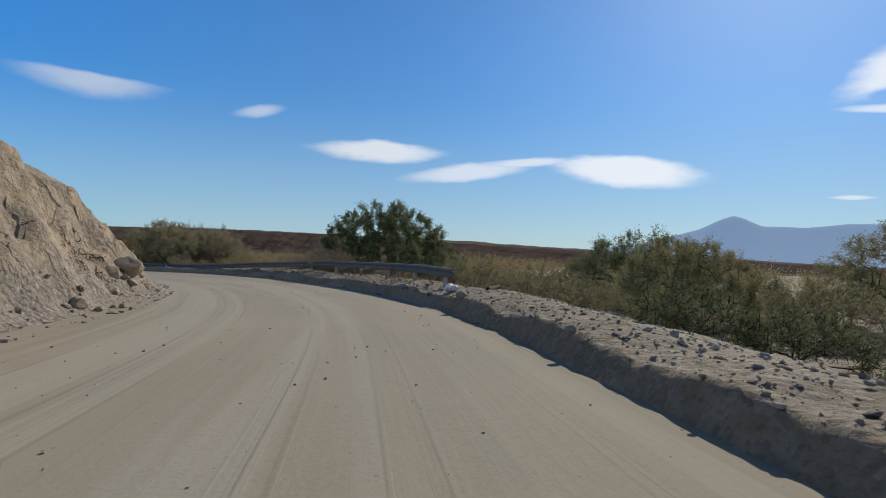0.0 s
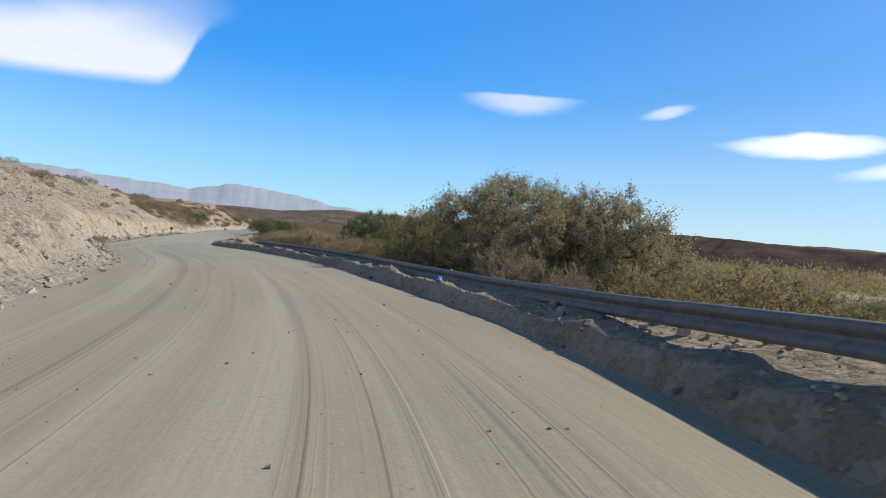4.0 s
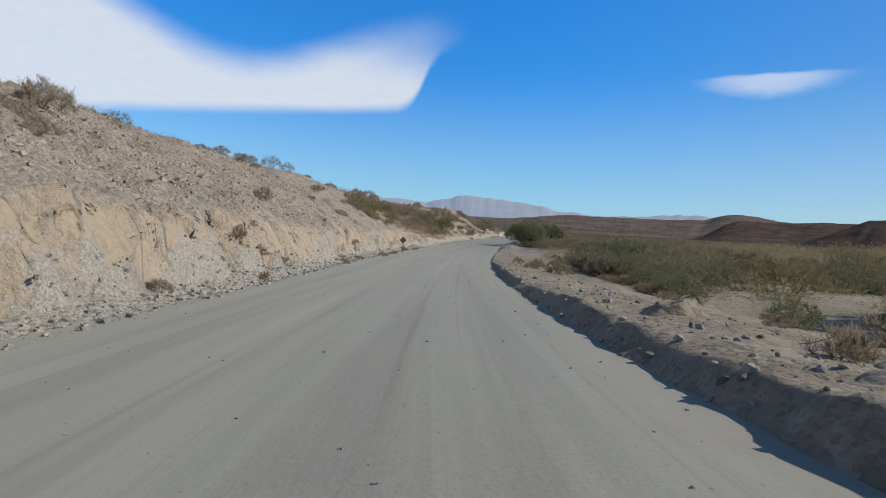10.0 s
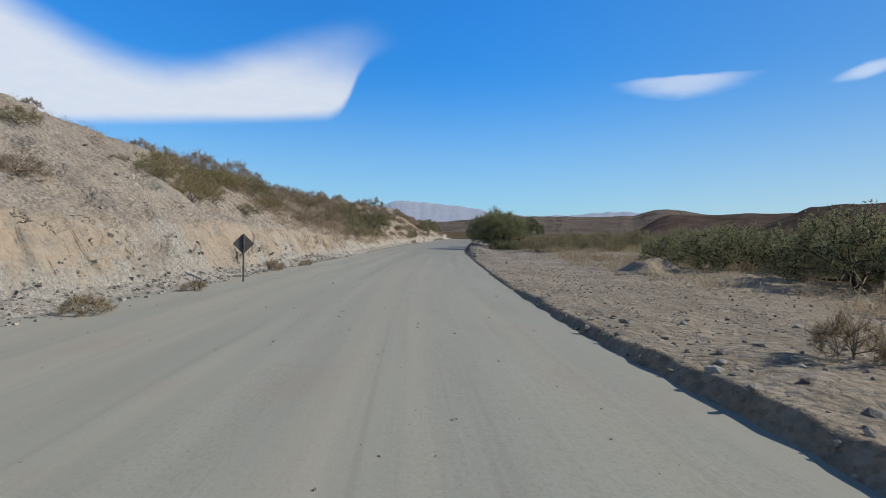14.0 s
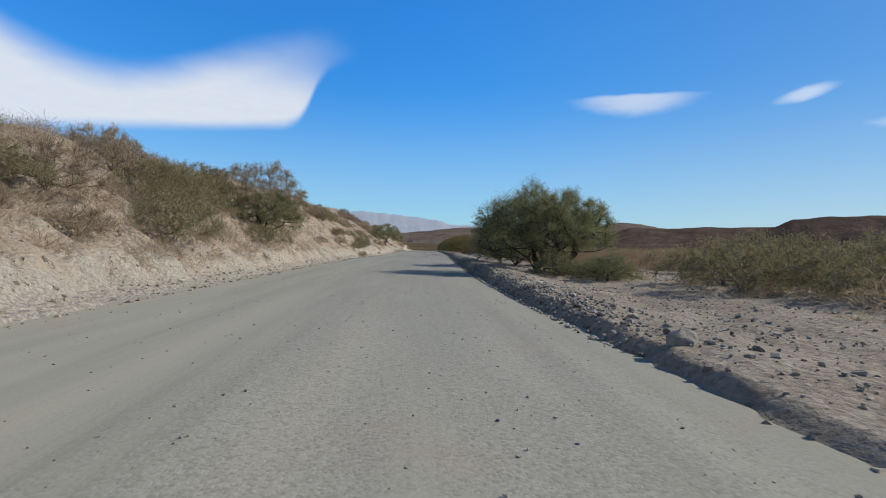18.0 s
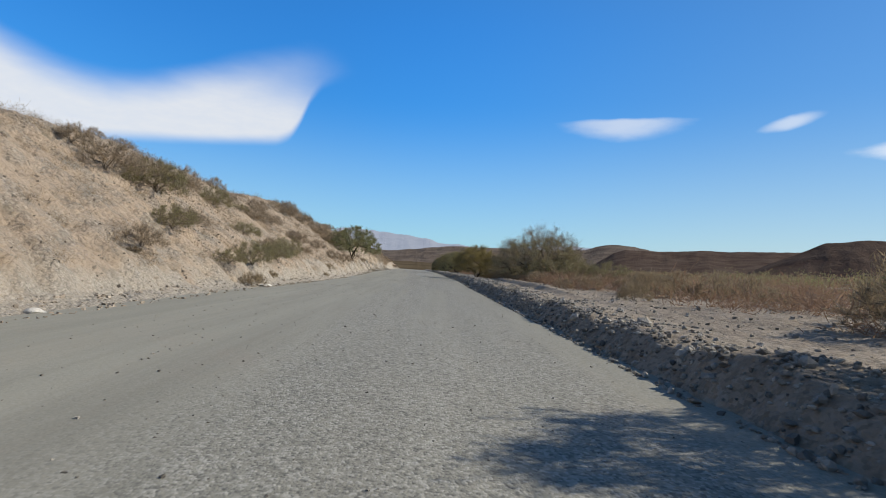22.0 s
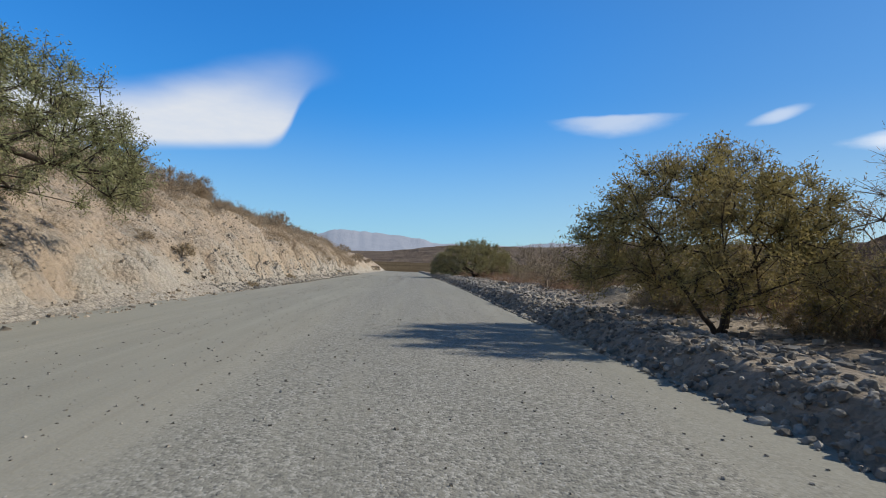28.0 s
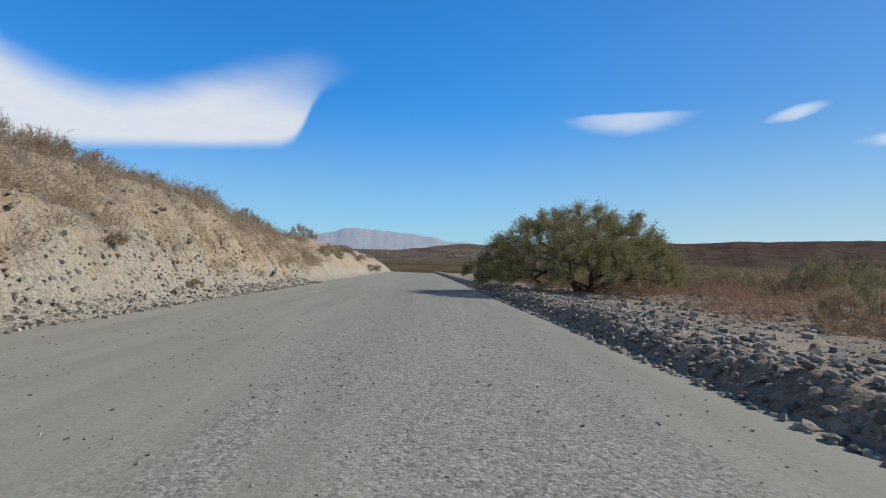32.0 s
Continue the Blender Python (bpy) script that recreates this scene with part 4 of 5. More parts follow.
tree(21, 38.2, -15.6, 7.6, 6.1, M_DARK, "broad dome of a dense dark green tree behind the guard rail", base=0.4, tips=800, flat=0.5, leaves=150000, length=0.12, width=0.054, clump=0.5, sprigs=7, shell=0.5, lift=0.0)
tree(2, 56.5, -11.4, 5.7, 4.6, M_GREY, "spreading olive-brown thorn tree with thin leaves", base=0.3, tips=420, flat=0.36, leaves=95000, length=0.105, width=0.047, clump=0.58, sprigs=8, shell=0.38)
tree(15, 54.6, -14.4, 5.6, 3.4, M_GREY, "grey-olive thorn tree with an open spiky crown", base=0.8, tips=220, flat=0.36, leaves=52000, length=0.1, width=0.042, clump=0.6, sprigs=8)
tree(3, 29, -30, 6.0, 5.2, M_DARK, "dark green thorn tree on lower ground", base=1.0, tips=260, flat=0.45, leaves=50000, length=0.14, width=0.05, clump=0.7)
tree(4, 19, -35, 5.8, 6.0, M_OLIVE, "olive green thorn tree on lower ground", base=0.6, tips=280, flat=0.45, leaves=52000, length=0.14, width=0.05, clump=0.7)
tree(19, 23.0, -22.0, 5.0, 3.5, M_OLIVE, "olive thorn tree with a rounded crown below the berm", base=0.5, tips=300, flat=0.4, leaves=60000, length=0.11, width=0.036, clump=0.55)
tree(5, 105, -22, 6.2, 4.7, M_DARK, "broad dark acacia with a low crown on sandy ground", base=0.6, tips=420, flat=0.42, leaves=88000, length=0.12, width=0.042, clump=0.6, thick=1.2)
tree(6, 190.0, -7.9, 4.2, 2.6, M_GREEN, "wide umbrella-shaped acacia with leaning dark trunks beside the road", base=1.2, tips=220, flat=0.34, stems=3, leaves=56000, length=0.065, width=0.026, clump=0.46, thick=2.0)
tree(13, 191.6, -6.7, 4.8, 3.2, M_GREEN, "spreading acacia with a dark forked trunk on gravelly ground", base=0.8, tips=330, flat=0.36, stems=5, leaves=72000, length=0.075, width=0.027, clump=0.52, thick=1.35)
tree(7, 202.0, -10.6, 4.2, 3.2, M_DARK, "open umbrella-shaped acacia with a leaning trunk", base=1.5, tips=230, flat=0.32, stems=3, leaves=46000, length=0.09, width=0.026, clump=0.5, thick=1.5)
tree(8, 203.2, -7.2, 4.9, 2.5, M_DARK, "dense dark green thorn tree reaching to the ground at the berm", base=0.15, tips=380, flat=0.3, stems=5, leaves=86000, length=0.075, width=0.028, clump=0.42)
tree(20, 207.6, -6.6, 3.5, 1.7, M_GREEN, "small grey-green thorn tree beside the berm", base=0.4, tips=220, flat=0.36, stems=4, leaves=40000, length=0.07, width=0.026, clump=0.4)
tree(9, 195.5, 9.4, 2.9, 2.2, M_GREEN, "green thorn tree at the foot of the slope", base=0.6, tips=170, flat=0.45, leaves=44000, length=0.06, width=0.02, clump=0.42)
tree(14, 196.6, 10.0, 4.6, 3.1, M_DRY, "leafless grey thorn tree at the foot of the slope", bark=M_TWIG, base=0.9, tips=260, flat=0.4, leaves=30000, length=0.16, width=0.011, clump=0.42, radial=True, sprigs=10)
tree(10, 274.2, 8.9, 4.2, 3.5, M_GREEN, "umbrella-shaped thorn tree growing out of the cut bank", base=0.8, tips=320, flat=0.36, stems=4, leaves=64000, length=0.08, width=0.025, clump=0.45)
tree(11, 337.5, -9.4, 4.9, 5.4, M_OLIVE, "low wide green acacia beyond the stone windrow", base=0.1, tips=480, flat=0.42, leaves=125000, length=0.1, width=0.036, clump=0.55, shell=0.45)
tree(12, 261.0, -11.8, 4.5, 4.7, M_GREY, "tall olive thorn tree with a tangled skirt beside the road", base=0.3, tips=330, flat=0.38, leaves=60000, length=0.1, width=0.024, clump=0.5, sprigs=9)
tree(16, 262.5, -12.4, 5.8, 4.4, M_DRY, "leafless grey thorn tree with long bare branches", bark=M_TWIG, base=1.0, tips=340, flat=0.36, leaves=16000, length=0.2, width=0.014, clump=0.75, radial=True, sprigs=9, thick=1.3)
tree(17, 274.5, -6.8, 4.2, 2.8, M_GOLD, "yellow-green thorn tree leaning over the stone windrow", base=0.8, tips=300, flat=0.4, leaves=64000, length=0.09, width=0.026, clump=0.5, sprigs=8)
tree(18, 272.0, -12.2, 4.8, 3.4, M_DRY, "bare grey thorn tree with an open crown", bark=M_TWIG, base=0.8, tips=260, flat=0.38, leaves=16000, length=0.14, width=0.014, clump=0.55, radial=True, sprigs=9)


# bushes: a few shapes, each planted many times
def shape(seed, **kw):
    return plant_meshes(seed, **kw)


GREEN_BUSH = [shape(100 + k, height=1.6, spread=1.5, base=0.12, tips=130, flat=0.42, stems=5, leaves=8000, length=0.075, width=0.026, clump=0.3, thick=0.6) for k in range(3)]
OLIVE_BUSH = [shape(110 + k, height=1.6, spread=1.7, base=0.12, tips=130, flat=0.4, stems=6, leaves=8000, length=0.08, width=0.024, clump=0.34, thick=0.6, sprigs=8) for k in range(3)]
DRY_BUSH = [shape(120 + k, height=1.3, spread=1.3, base=0.12, tips=90, flat=0.45, stems=6, leaves=4200, length=0.2, width=0.014, clump=0.32, thick=0.5, lift=0.7, radial=True) for k in range(3)]
GOLD_BUSH = [shape(130 + k, height=1.6, spread=1.6, base=0.15, tips=120, flat=0.45, stems=5, leaves=7000, length=0.08, width=0.026, clump=0.32, thick=0.6) for k in range(2)]
BARE_BUSH = [shape(140 + k, height=2.1, spread=1.6, base=0.4, tips=150, flat=0.35, stems=7, leaves=1200, length=0.24, width=0.01, clump=0.36, thick=0.5, lift=0.8, radial=True) for k in range(2)]
TUFT = [shape(150 + k, height=0.5, spread=0.5, base=0.08, tips=30, flat=0.5, stems=5, leaves=1000, length=0.18, width=0.01, clump=0.18, thick=0.3, lift=1.0, radial=True) for k in range(2)]

KINDS = {
    "green": (GREEN_BUSH, M_BARK, M_GREEN, "bush", "low green thorn bush on sandy ground", "green bushes beside the road"),
    "dark": (GREEN_BUSH, M_BARK, M_DARK, "bush", "dense dark green bush on the plain", "dark bushes beside the road"),
    "olive": (OLIVE_BUSH, M_TWIG, M_OLIVE, "bush", "tangled olive-brown thorn bush", "olive bushes beside the road"),
    "gold": (GOLD_BUSH, M_TWIG, M_GOLD, "bush", "yellowing thorn bush on dry ground", "yellowing bushes beside the road"),
    "dry": (DRY_BUSH, M_TWIG, M_DRY, "shrub", "leafless brown brush with fine twigs", "dry brush beside the road"),
    "slope": (DRY_BUSH, M_TWIG, M_BRUSH, "shrub", "dry brown shrub on the rubble slope", "dry shrubs on the slope"),
    "slope_green": (OLIVE_BUSH, M_TWIG, M_OLIVE, "shrub", "grey-green shrub on the rubble slope", "green shrubs on the slope"),
    "bare": (BARE_BUSH, M_TWIG, M_DRY, "shrub", "bare grey thorn shrub with long twigs", "bare shrubs beside the road"),
    "tuft": (TUFT, M_TWIG, M_DRY, "grass", "small tuft of dry grass", "grass tufts"),
}
PLANTED = {}


def bush(kind, s, l, size=1.0, tall=1.0, rng=random, which=None):
    shapes, bark, leaf, name, label, group = KINDS[kind]
    which = rng.randrange(len(shapes)) if which is None else which
    turn = rng.uniform(0, 360)
    x, y = spot(s, l)
    m = pose(float(x), float(y), float(ground_at(s, l)) - 0.08 * size, 0, 0, turn) @ Matrix.Diagonal((size, size, size * tall, 1))
    key = (leaf.name, which, name, kind)
    if key in PLANTED:
        return copy_thing(PLANTED[key], m)
    limbs, crown = (me.copy() for me in shapes[which])
    ob = new(name)
    tagged(ob, label, name, group)
    part("trunk", limbs, bark, ob)
    part("crown", crown, leaf, ob)
    PLANTED[key] = ob
    # the first of a kind keeps unit scale, so that copies can take their own
    ob.matrix_basis = Matrix.LocRotScale(m.to_translation(), m.to_quaternion(), None)
    return ob


def strew(kind, count, s0, s1, l0, l1, lo, hi, seed, gap=0.7, tall=(0.85, 1.2)):
    rng = random.Random(seed)
    done, tries = [], 0
    while len(done) < count and tries < count * 12:
        tries += 1
        s, l, size = rng.uniform(s0, s1), rng.uniform(l0, l1), lo + (hi - lo) * rng.random() ** 1.6
        if any((s - a) ** 2 + (l - b) ** 2 < (gap * (size + c)) ** 2 for a, b, c in done + BIG):
            continue
        done.append((s, l, size))
        bush(kind, s, l, size, rng.uniform(*tall), rng)


BIG = [(54.6, -14.4, 2), (38.2, -15.4, 5.5), (56, -10.5, 4), (29, -30, 4), (19, -35, 5), (105, -22, 3), (23, -22, 3), (185.3, -6, 2), (191.5, -7.4, 2), (204.7, -9.0, 2.5), (195.5, 9.4, 1.5), (274.2, 8.9, 2.5), (337.5, -9.4, 4), (260.8, -10.8, 2.0), (274.5, -6.8, 2.2), (272, -12.2, 1.5), (203.2, -7.2, 2.0), (207.6, -6.6, 1.5), (199.8, -5.6, 1.5)]

# one full-sized plant of each shape, which the others repeat
for kind, first_s, first_l in (("green", 136, -19), ("dark", 30, -24), ("olive", 124, -17), ("gold", 272, -13), ("dry", 290, -15), ("bare", 262, -12.5), ("tuft", 110, -8), ("slope", 228, 14), ("slope_green", 186, 12)):
    for k in range(len(KINDS[kind][0])):
        bush(kind, first_s + 3.5 * k, first_l, 1.0, 1.0, random.Random(k), k)

# open side, from the bend onwards
strew("olive", 9, 20, 38, -15, -9.2, 1.2, 1.8, 61, 0.5)
strew("olive", 9, 20, 46, -36, -18.0, 1.2, 1.9, 1, 0.7)
strew("dark", 9, 10, 46, -56, -36, 1.4, 2.2, 3, 0.7)
for spot_s, spot_l, spot_size in ((16.5, -12.8, 1.55), (14.0, -14.6, 1.3), (10.5, -15.5, 1.2), (19.2, -15.4, 1.2)):
    bush("dark", spot_s, spot_l, spot_size, 1.0, random.Random(int(spot_s * 10)))
for spot_s, spot_l, spot_size in ((22.5, -3.9, 0.32), (24.6, -3.75, 0.3), (27.2, -3.7, 0.28), (31.5, -4.9, 0.75), (33.5, -5.3, 0.7), (36.5, -5.2, 0.6)):
    bush("bare", spot_s, spot_l, spot_size, 0.9, random.Random(int(spot_s * 10)))
strew("olive", 8, -2, 18, -30, -19, 1.2, 1.8, 2, 0.5)
strew("olive", 20, 36, 72, -34, -13, 1.0, 1.7, 4, 0.5)
strew("gold", 26, 36, 80, -20, -6.8, 0.9, 1.5, 5, 0.45)
strew("bare", 7, 30, 62, -8.5, -5.4, 0.35, 0.6, 6)
strew("dry", 30, 62, 88, -17, -5.4, 0.8, 1.2, 7, 0.42)
strew("dry", 14, 64, 90, -22, -6.0, 0.9, 1.3, 8, 0.4)
strew("green", 12, 100, 134, -14, -7.0, 0.5, 0.9, 9)
strew("olive", 20, 92, 142, -38, -12, 0.9, 1.7, 10, 0.9)
strew("gold", 14, 96, 150, -48, -16, 1.0, 1.7, 11, 0.9)
strew("olive", 11, 117, 131, -16, -8.6, 0.8, 1.25, 12, 0.6)
strew("dark", 5, 118, 128, -12, -8.6, 0.7, 1.0, 64, 0.4)
strew("bare", 3, 118, 124, -8.8, -7.6, 0.7, 0.9, 62)
strew("green", 6, 134, 150, -18, -12.0, 1.1, 1.7, 13, 0.5)
strew("dry", 12, 132, 178, -26, -13, 0.5, 0.9, 14)
strew("olive", 9, 172, 190, -16, -9.5, 0.7, 1.2, 63, 0.5)
strew("olive", 20, 150, 190, -40, -14, 0.8, 1.4, 15)
strew("green", 6, 180, 188, -9.5, -6.2, 0.6, 1.0, 16, 0.5)
strew("dry", 16, 190, 240, -20, -10, 0.6, 1.1, 17)
strew("dry", 10, 226, 256, -18, -8.5, 0.5, 0.9, 18)
strew("dry", 9, 256, 284, -9.5, -7.6, 0.5, 0.8, 69, 0.5)
strew("gold", 8, 257, 282, -14, -9.4, 1.0, 1.5, 19, 0.4)
strew("olive", 10, 255, 280, -17, -10.5, 1.4, 2.0, 66, 0.45)
strew("dry", 26, 270, 345, -30, -11.5, 0.9, 1.4, 21, 0.5)
strew("bare", 8, 284, 320, -22, -11, 1.0, 1.5, 22)
bush("bare", 297.5, -8.9, 1.4, 1.0, random.Random(5))
strew("olive", 10, 320, 380, -24, -10, 0.9, 1.6, 23)
strew("dry", 20, 345, 420, -40, -8, 0.9, 1.5, 24)
strew("dark", 8, 360, 430, -30, -7, 1.2, 2.2, 25)
strew("tuft", 14, 85, 128, -9, -4.2, 0.6, 1.2, 26)

# slope
strew("slope", 16, 60, 100, 10.0, 24.0, 0.3, 0.6, 31)
strew("slope", 28, 100, 160, 11.0, 22.0, 0.3, 0.75, 32)
strew("slope_green", 12, 140, 178, 9.5, 15.0, 0.4, 0.75, 33)
strew("gold", 6, 146, 163, 9.6, 13.5, 0.5, 0.9, 45)
strew("slope", 22, 158, 192, 8.6, 17.0, 0.6, 1.2, 34, 0.6)
strew("slope_green", 8, 176, 196, 8.4, 13.0, 0.8, 1.2, 35)
strew("slope", 24, 200, 245, 8.6, 19.0, 0.35, 0.8, 36)
strew("slope_green", 10, 222, 246, 8.6, 15.0, 0.4, 0.9, 37)
strew("slope", 22, 245, 290, 8.8, 19.0, 0.45, 1.0, 38)
strew("slope", 32, 292, 350, 11.0, 17.0, 0.6, 1.1, 39, 0.45)
strew("slope", 12, 350, 430, 7.6, 11.0, 0.6, 1.0, 40)
strew("tuft", 16, 80, 150, 5.6, 8.0, 0.5, 1.1, 41)
strew("tuft", 12, 200, 340, 7.2, 9.5, 0.5, 1.2, 42)
strew("bare", 8, 80, 150, 17.0, 21.0, 0.35, 0.6, 43)
strew("bare", 6, 262, 300, 14.0, 18.0, 0.5, 0.8, 44)


# scrub beyond what can be told apart
def far_scrub(name, count, pick, mat, size, seed, label, per=46, leaf=(0.2, 0.085), grow=True):
    """Clumps of leaves or twigs strewn over the ground, as one spread."""
    rng = np.random.default_rng(seed)
    s, l = pick(rng, count)
    x, y = spot(s, l)
    z = ground_at(s, l)
    r = size * rng.uniform(0.6, 1.5, count)
    if grow:
        r = r * np.clip(np.abs(l) / 60, 0.6, 2.4)
    off = rng.normal(size=(count, per, 3)) * [0.55, 0.55, 0.32]
    off[:, :, 2] = np.abs(off[:, :, 2]) * 1.2
    c = (np.stack([x, y, z], -1)[:, None] + off * r[:, None, None]).reshape(-1, 3)
    big = np.repeat(r, per)
    axis = off.reshape(-1, 3) * 0.7 + rng.normal(size=(len(c), 3)) * 0.5 + [0, 0, 0.25]
    axis /= np.linalg.norm(axis, axis=1, keepdims=True)
    side = np.cross(axis, rng.normal(size=(len(c), 3)))
    side /= np.linalg.norm(side, axis=1, keepdims=True)
    a, b = axis * (leaf[0] * big)[:, None], side * (leaf[1] * big)[:, None]
    me = mesh_of(name, np.stack([c - a, c + b * 2, c + a], 1).reshape(-1, 3), np.arange(3 * len(c)).reshape(-1, 3))
    me.materials.append(mat)
    return tagged(new(name, me), label, "scrub", kind="stuff")


def outward(s0, s1, d0, d1, power=1.5):
    return lambda rng, n: (rng.uniform(s0, s1, n), -(d0 + (d1 - d0) * rng.uniform(0, 1, n) ** power))


def upslope(s0, s1, v0, v1, power=1.0):
    def pick(rng, n):
        s = rng.uniform(s0, s1, n)
        return s, table(s, TOE) + v0 + (v1 - v0) * rng.uniform(0, 1, n) ** power
    return pick


far_scrub("brown_scrub", 1400, outward(20, 440, 22, 250), M_RUST, 1.35, 51, "brown scrub spread over the plain", 120, (0.1, 0.03))
far_scrub("olive_scrub", 1300, outward(-30, 440, 24, 250), M_OLIVE, 1.5, 52, "olive scrub spread over the plain", 120, (0.1, 0.032))
far_scrub("golden_scrub", 600, outward(40, 220, 24, 180), M_GOLD, 1.4, 53, "yellowing scrub spread over the plain", 110, (0.1, 0.032))
far_scrub("reddish_brush", 2400, outward(192, 380, 9.5, 60, 1.2), M_RUST, 0.85, 54, "knee-high reddish dry brush beside the road", 130, (0.2, 0.013), False)
far_scrub("olive_brush", 420, outward(96, 205, 15, 60, 1.0), M_OLIVE, 0.95, 61, "knee-high olive brush on the plain beside the road", 150, (0.13, 0.022), False)
far_scrub("rust_brush", 800, outward(24, 90, 8, 46, 1.0), M_RUST, 0.9, 63, "brown dry brush below the guard rail", 140, (0.2, 0.013), False)
far_scrub("yellow_brush", 420, outward(26, 84, 6.8, 26, 1.0), M_GOLD, 0.7, 55, "knee-high yellow brush below the guard rail", 150, (0.13, 0.014), False)
far_scrub("low_brush", 600, outward(128, 200, 8.5, 30, 1.0), M_DRY, 0.55, 56, "low dry brush on stony ground", 100, (0.24, 0.016), False)
far_scrub("slope_brush", 1050, upslope(303, 356, 1.4, 9.5), M_BRUSH, 0.55, 57, "dense dry brush hanging over the cut bank", 130, (0.24, 0.011), False)
far_scrub("slope_brush", 380, upslope(276, 303, 4.2, 12.0), M_BRUSH, 0.5, 65, "dry brush above the yellow cut", 130, (0.24, 0.011), False)
far_scrub("slope_brush", 900, upslope(156, 204, 1.2, 11.0), M_BRUSH, 0.5, 58, "dense dry brush on the rubble slope", 130, (0.24, 0.011), False)
far_scrub("slope_brush", 1300, upslope(204, 292, 1.4, 13.0), M_BRUSH, 0.36, 59, "patchy dry brush on the rubble slope", 110, (0.24, 0.011), False)
far_scrub("slope_brush", 1000, upslope(45, 160, 3.0, 17.0, 0.7), M_BRUSH, 0.3, 60, "thin dry brush along the crest of the slope", 100, (0.24, 0.011), False)


# ---- guard rail ----
def guard_rail():
    rail = thing("guard_rail", 48, -3.75, "weathered galvanised guard rail on short posts along the bend", "guard rail", sink=0)
    here = rail.matrix_world.inverted()
    s = np.arange(17.0, 74.01, 0.5)
    l = table(s, [(17, -4.0), (22, -4.1), (36, -4.1), (50, -3.6), (60, -3.55), (74, -3.8)])
    x, y = spot(s, l)
    z = table(s, [(17, 0.56), (20, 0.63), (30, 0.61), (33, 0.52), (39, 0.3), (42, 0.13), (46, -0.02), (50, -0.06), (54, -0.08), (74, -0.04)]) + lie(s, l)
    # the double-waved section, as offsets towards the road and up
    wave = [(0.0, 0.0), (0.06, 0.02), (0.08, 0.06), (0.06, 0.1), (0.015, 0.135), (0.0, 0.155), (0.015, 0.175), (0.06, 0.21), (0.08, 0.25), (0.06, 0.29), (0.0, 0.31)]
    wave += [(a - 0.006, b) for a, b in reversed(wave)]
    tx, ty = np.interp(s, RUN, WAY[:, 0]), np.interp(s, RUN, WAY[:, 1])
    length = 8
    for k in range(0, len(s) - 1, length):
        i = np.arange(k, min(k + length + 1, len(s)))
        i = np.r_[i]
        verts = np.stack([np.stack([x[i] - ty[i] * a, y[i] + tx[i] * a, z[i] + 0.28 + b + (0.004 if (k // length) % 2 else 0)], -1) for a, b in wave], 1)
        cols = len(wave)
        q = [(r * cols + c, r * cols + (c + 1) % cols, (r + 1) * cols + (c + 1) % cols, (r + 1) * cols + c) for r in range(len(i) - 1) for c in range(cols)]
        flat = verts.reshape(-1, 3)
        flat = np.array([here @ Vector(v) for v in flat])
        me = mesh_of("beam", flat, q)
        me.polygons.foreach_set("use_smooth", np.ones(len(me.polygons), bool))
        part("beam", me, M_RAIL, rail)
    post = box_mesh("post", 0.15, 0.1, 1.3, 0.012)
    for k, at in enumerate(np.arange(17.9, 74, 2.9)):
        px, py = spot(at, np.interp(at, s, l) - 0.09)
        ob = part("post", post, M_POST, rail)
        ob.matrix_parent_inverse = here
        ob.matrix_basis = pose(float(px), float(py), float(np.interp(at, s, z)) - 0.2, 0, 0, math.degrees(math.atan2(np.interp(at, RUN, WAY[:, 1]), np.interp(at, RUN, WAY[:, 0]))))
    return rail


def box_mesh(name, x, y, z, bevel=0.0):
    bm = bmesh.new()
    bmesh.ops.create_cube(bm, size=1)
    bmesh.ops.scale(bm, vec=(x, y, z), verts=bm.verts)
    if bevel:
        bmesh.ops.bevel(bm, geom=bm.edges[:], offset=bevel, segments=2, affect="EDGES", profile=0.5)
    me = bpy.data.meshes.new(name)
    bm.to_mesh(me)
    bm.free()
    return me


guard_rail()


def road_sign():
    """A diamond warning sign seen from behind, on one thin steel post."""
    sign = thing("road_sign", 138.8, 5.45, "dark back of a diamond-shaped road sign on a thin post", "road sign", sink=0.0)
    way = math.degrees(math.atan2(np.interp(138.8, RUN, WAY[:, 1]), np.interp(138.8, RUN, WAY[:, 0])))
    sign.matrix_world = sign.matrix_world @ pose(0, 0, 0, 0, 0, way - 90 + 28)
    pole = tube_mesh("pole", [(0, 0, -0.3)], [(0, 0, 1.5)], [0.028], [0.028], 10)
    part("pole", pole, M_SIGN, sign)
    bm = bmesh.new()
    side = 0.47
    bmesh.ops.create_cube(bm, size=1)
    bmesh.ops.scale(bm, vec=(side, 0.006, side), verts=bm.verts)
    bmesh.ops.bevel(bm, geom=[e for e in bm.edges if abs(e.verts[0].co.y - e.verts[1].co.y) > 0.003], offset=0.05, segments=3, affect="EDGES", profile=0.5)
    bmesh.ops.rotate(bm, cent=(0, 0, 0), matrix=Matrix.Rotation(radians(45), 3, "Y"), verts=bm.verts)
    bmesh.ops.translate(bm, vec=(0, 0.035, 1.2), verts=bm.verts)
    me = bpy.data.meshes.new("panel")
    bm.to_mesh(me)
    bm.free()
    part("panel", me, M_SIGN, sign, "dark weathered sheet metal back")
    bolt = box_mesh("clamp", 0.09, 0.03, 0.035, 0.006)
    for z in (1.06, 1.34):
        part("clamp", bolt, M_RAIL, sign).location = (0, 0.02, z)


road_sign()


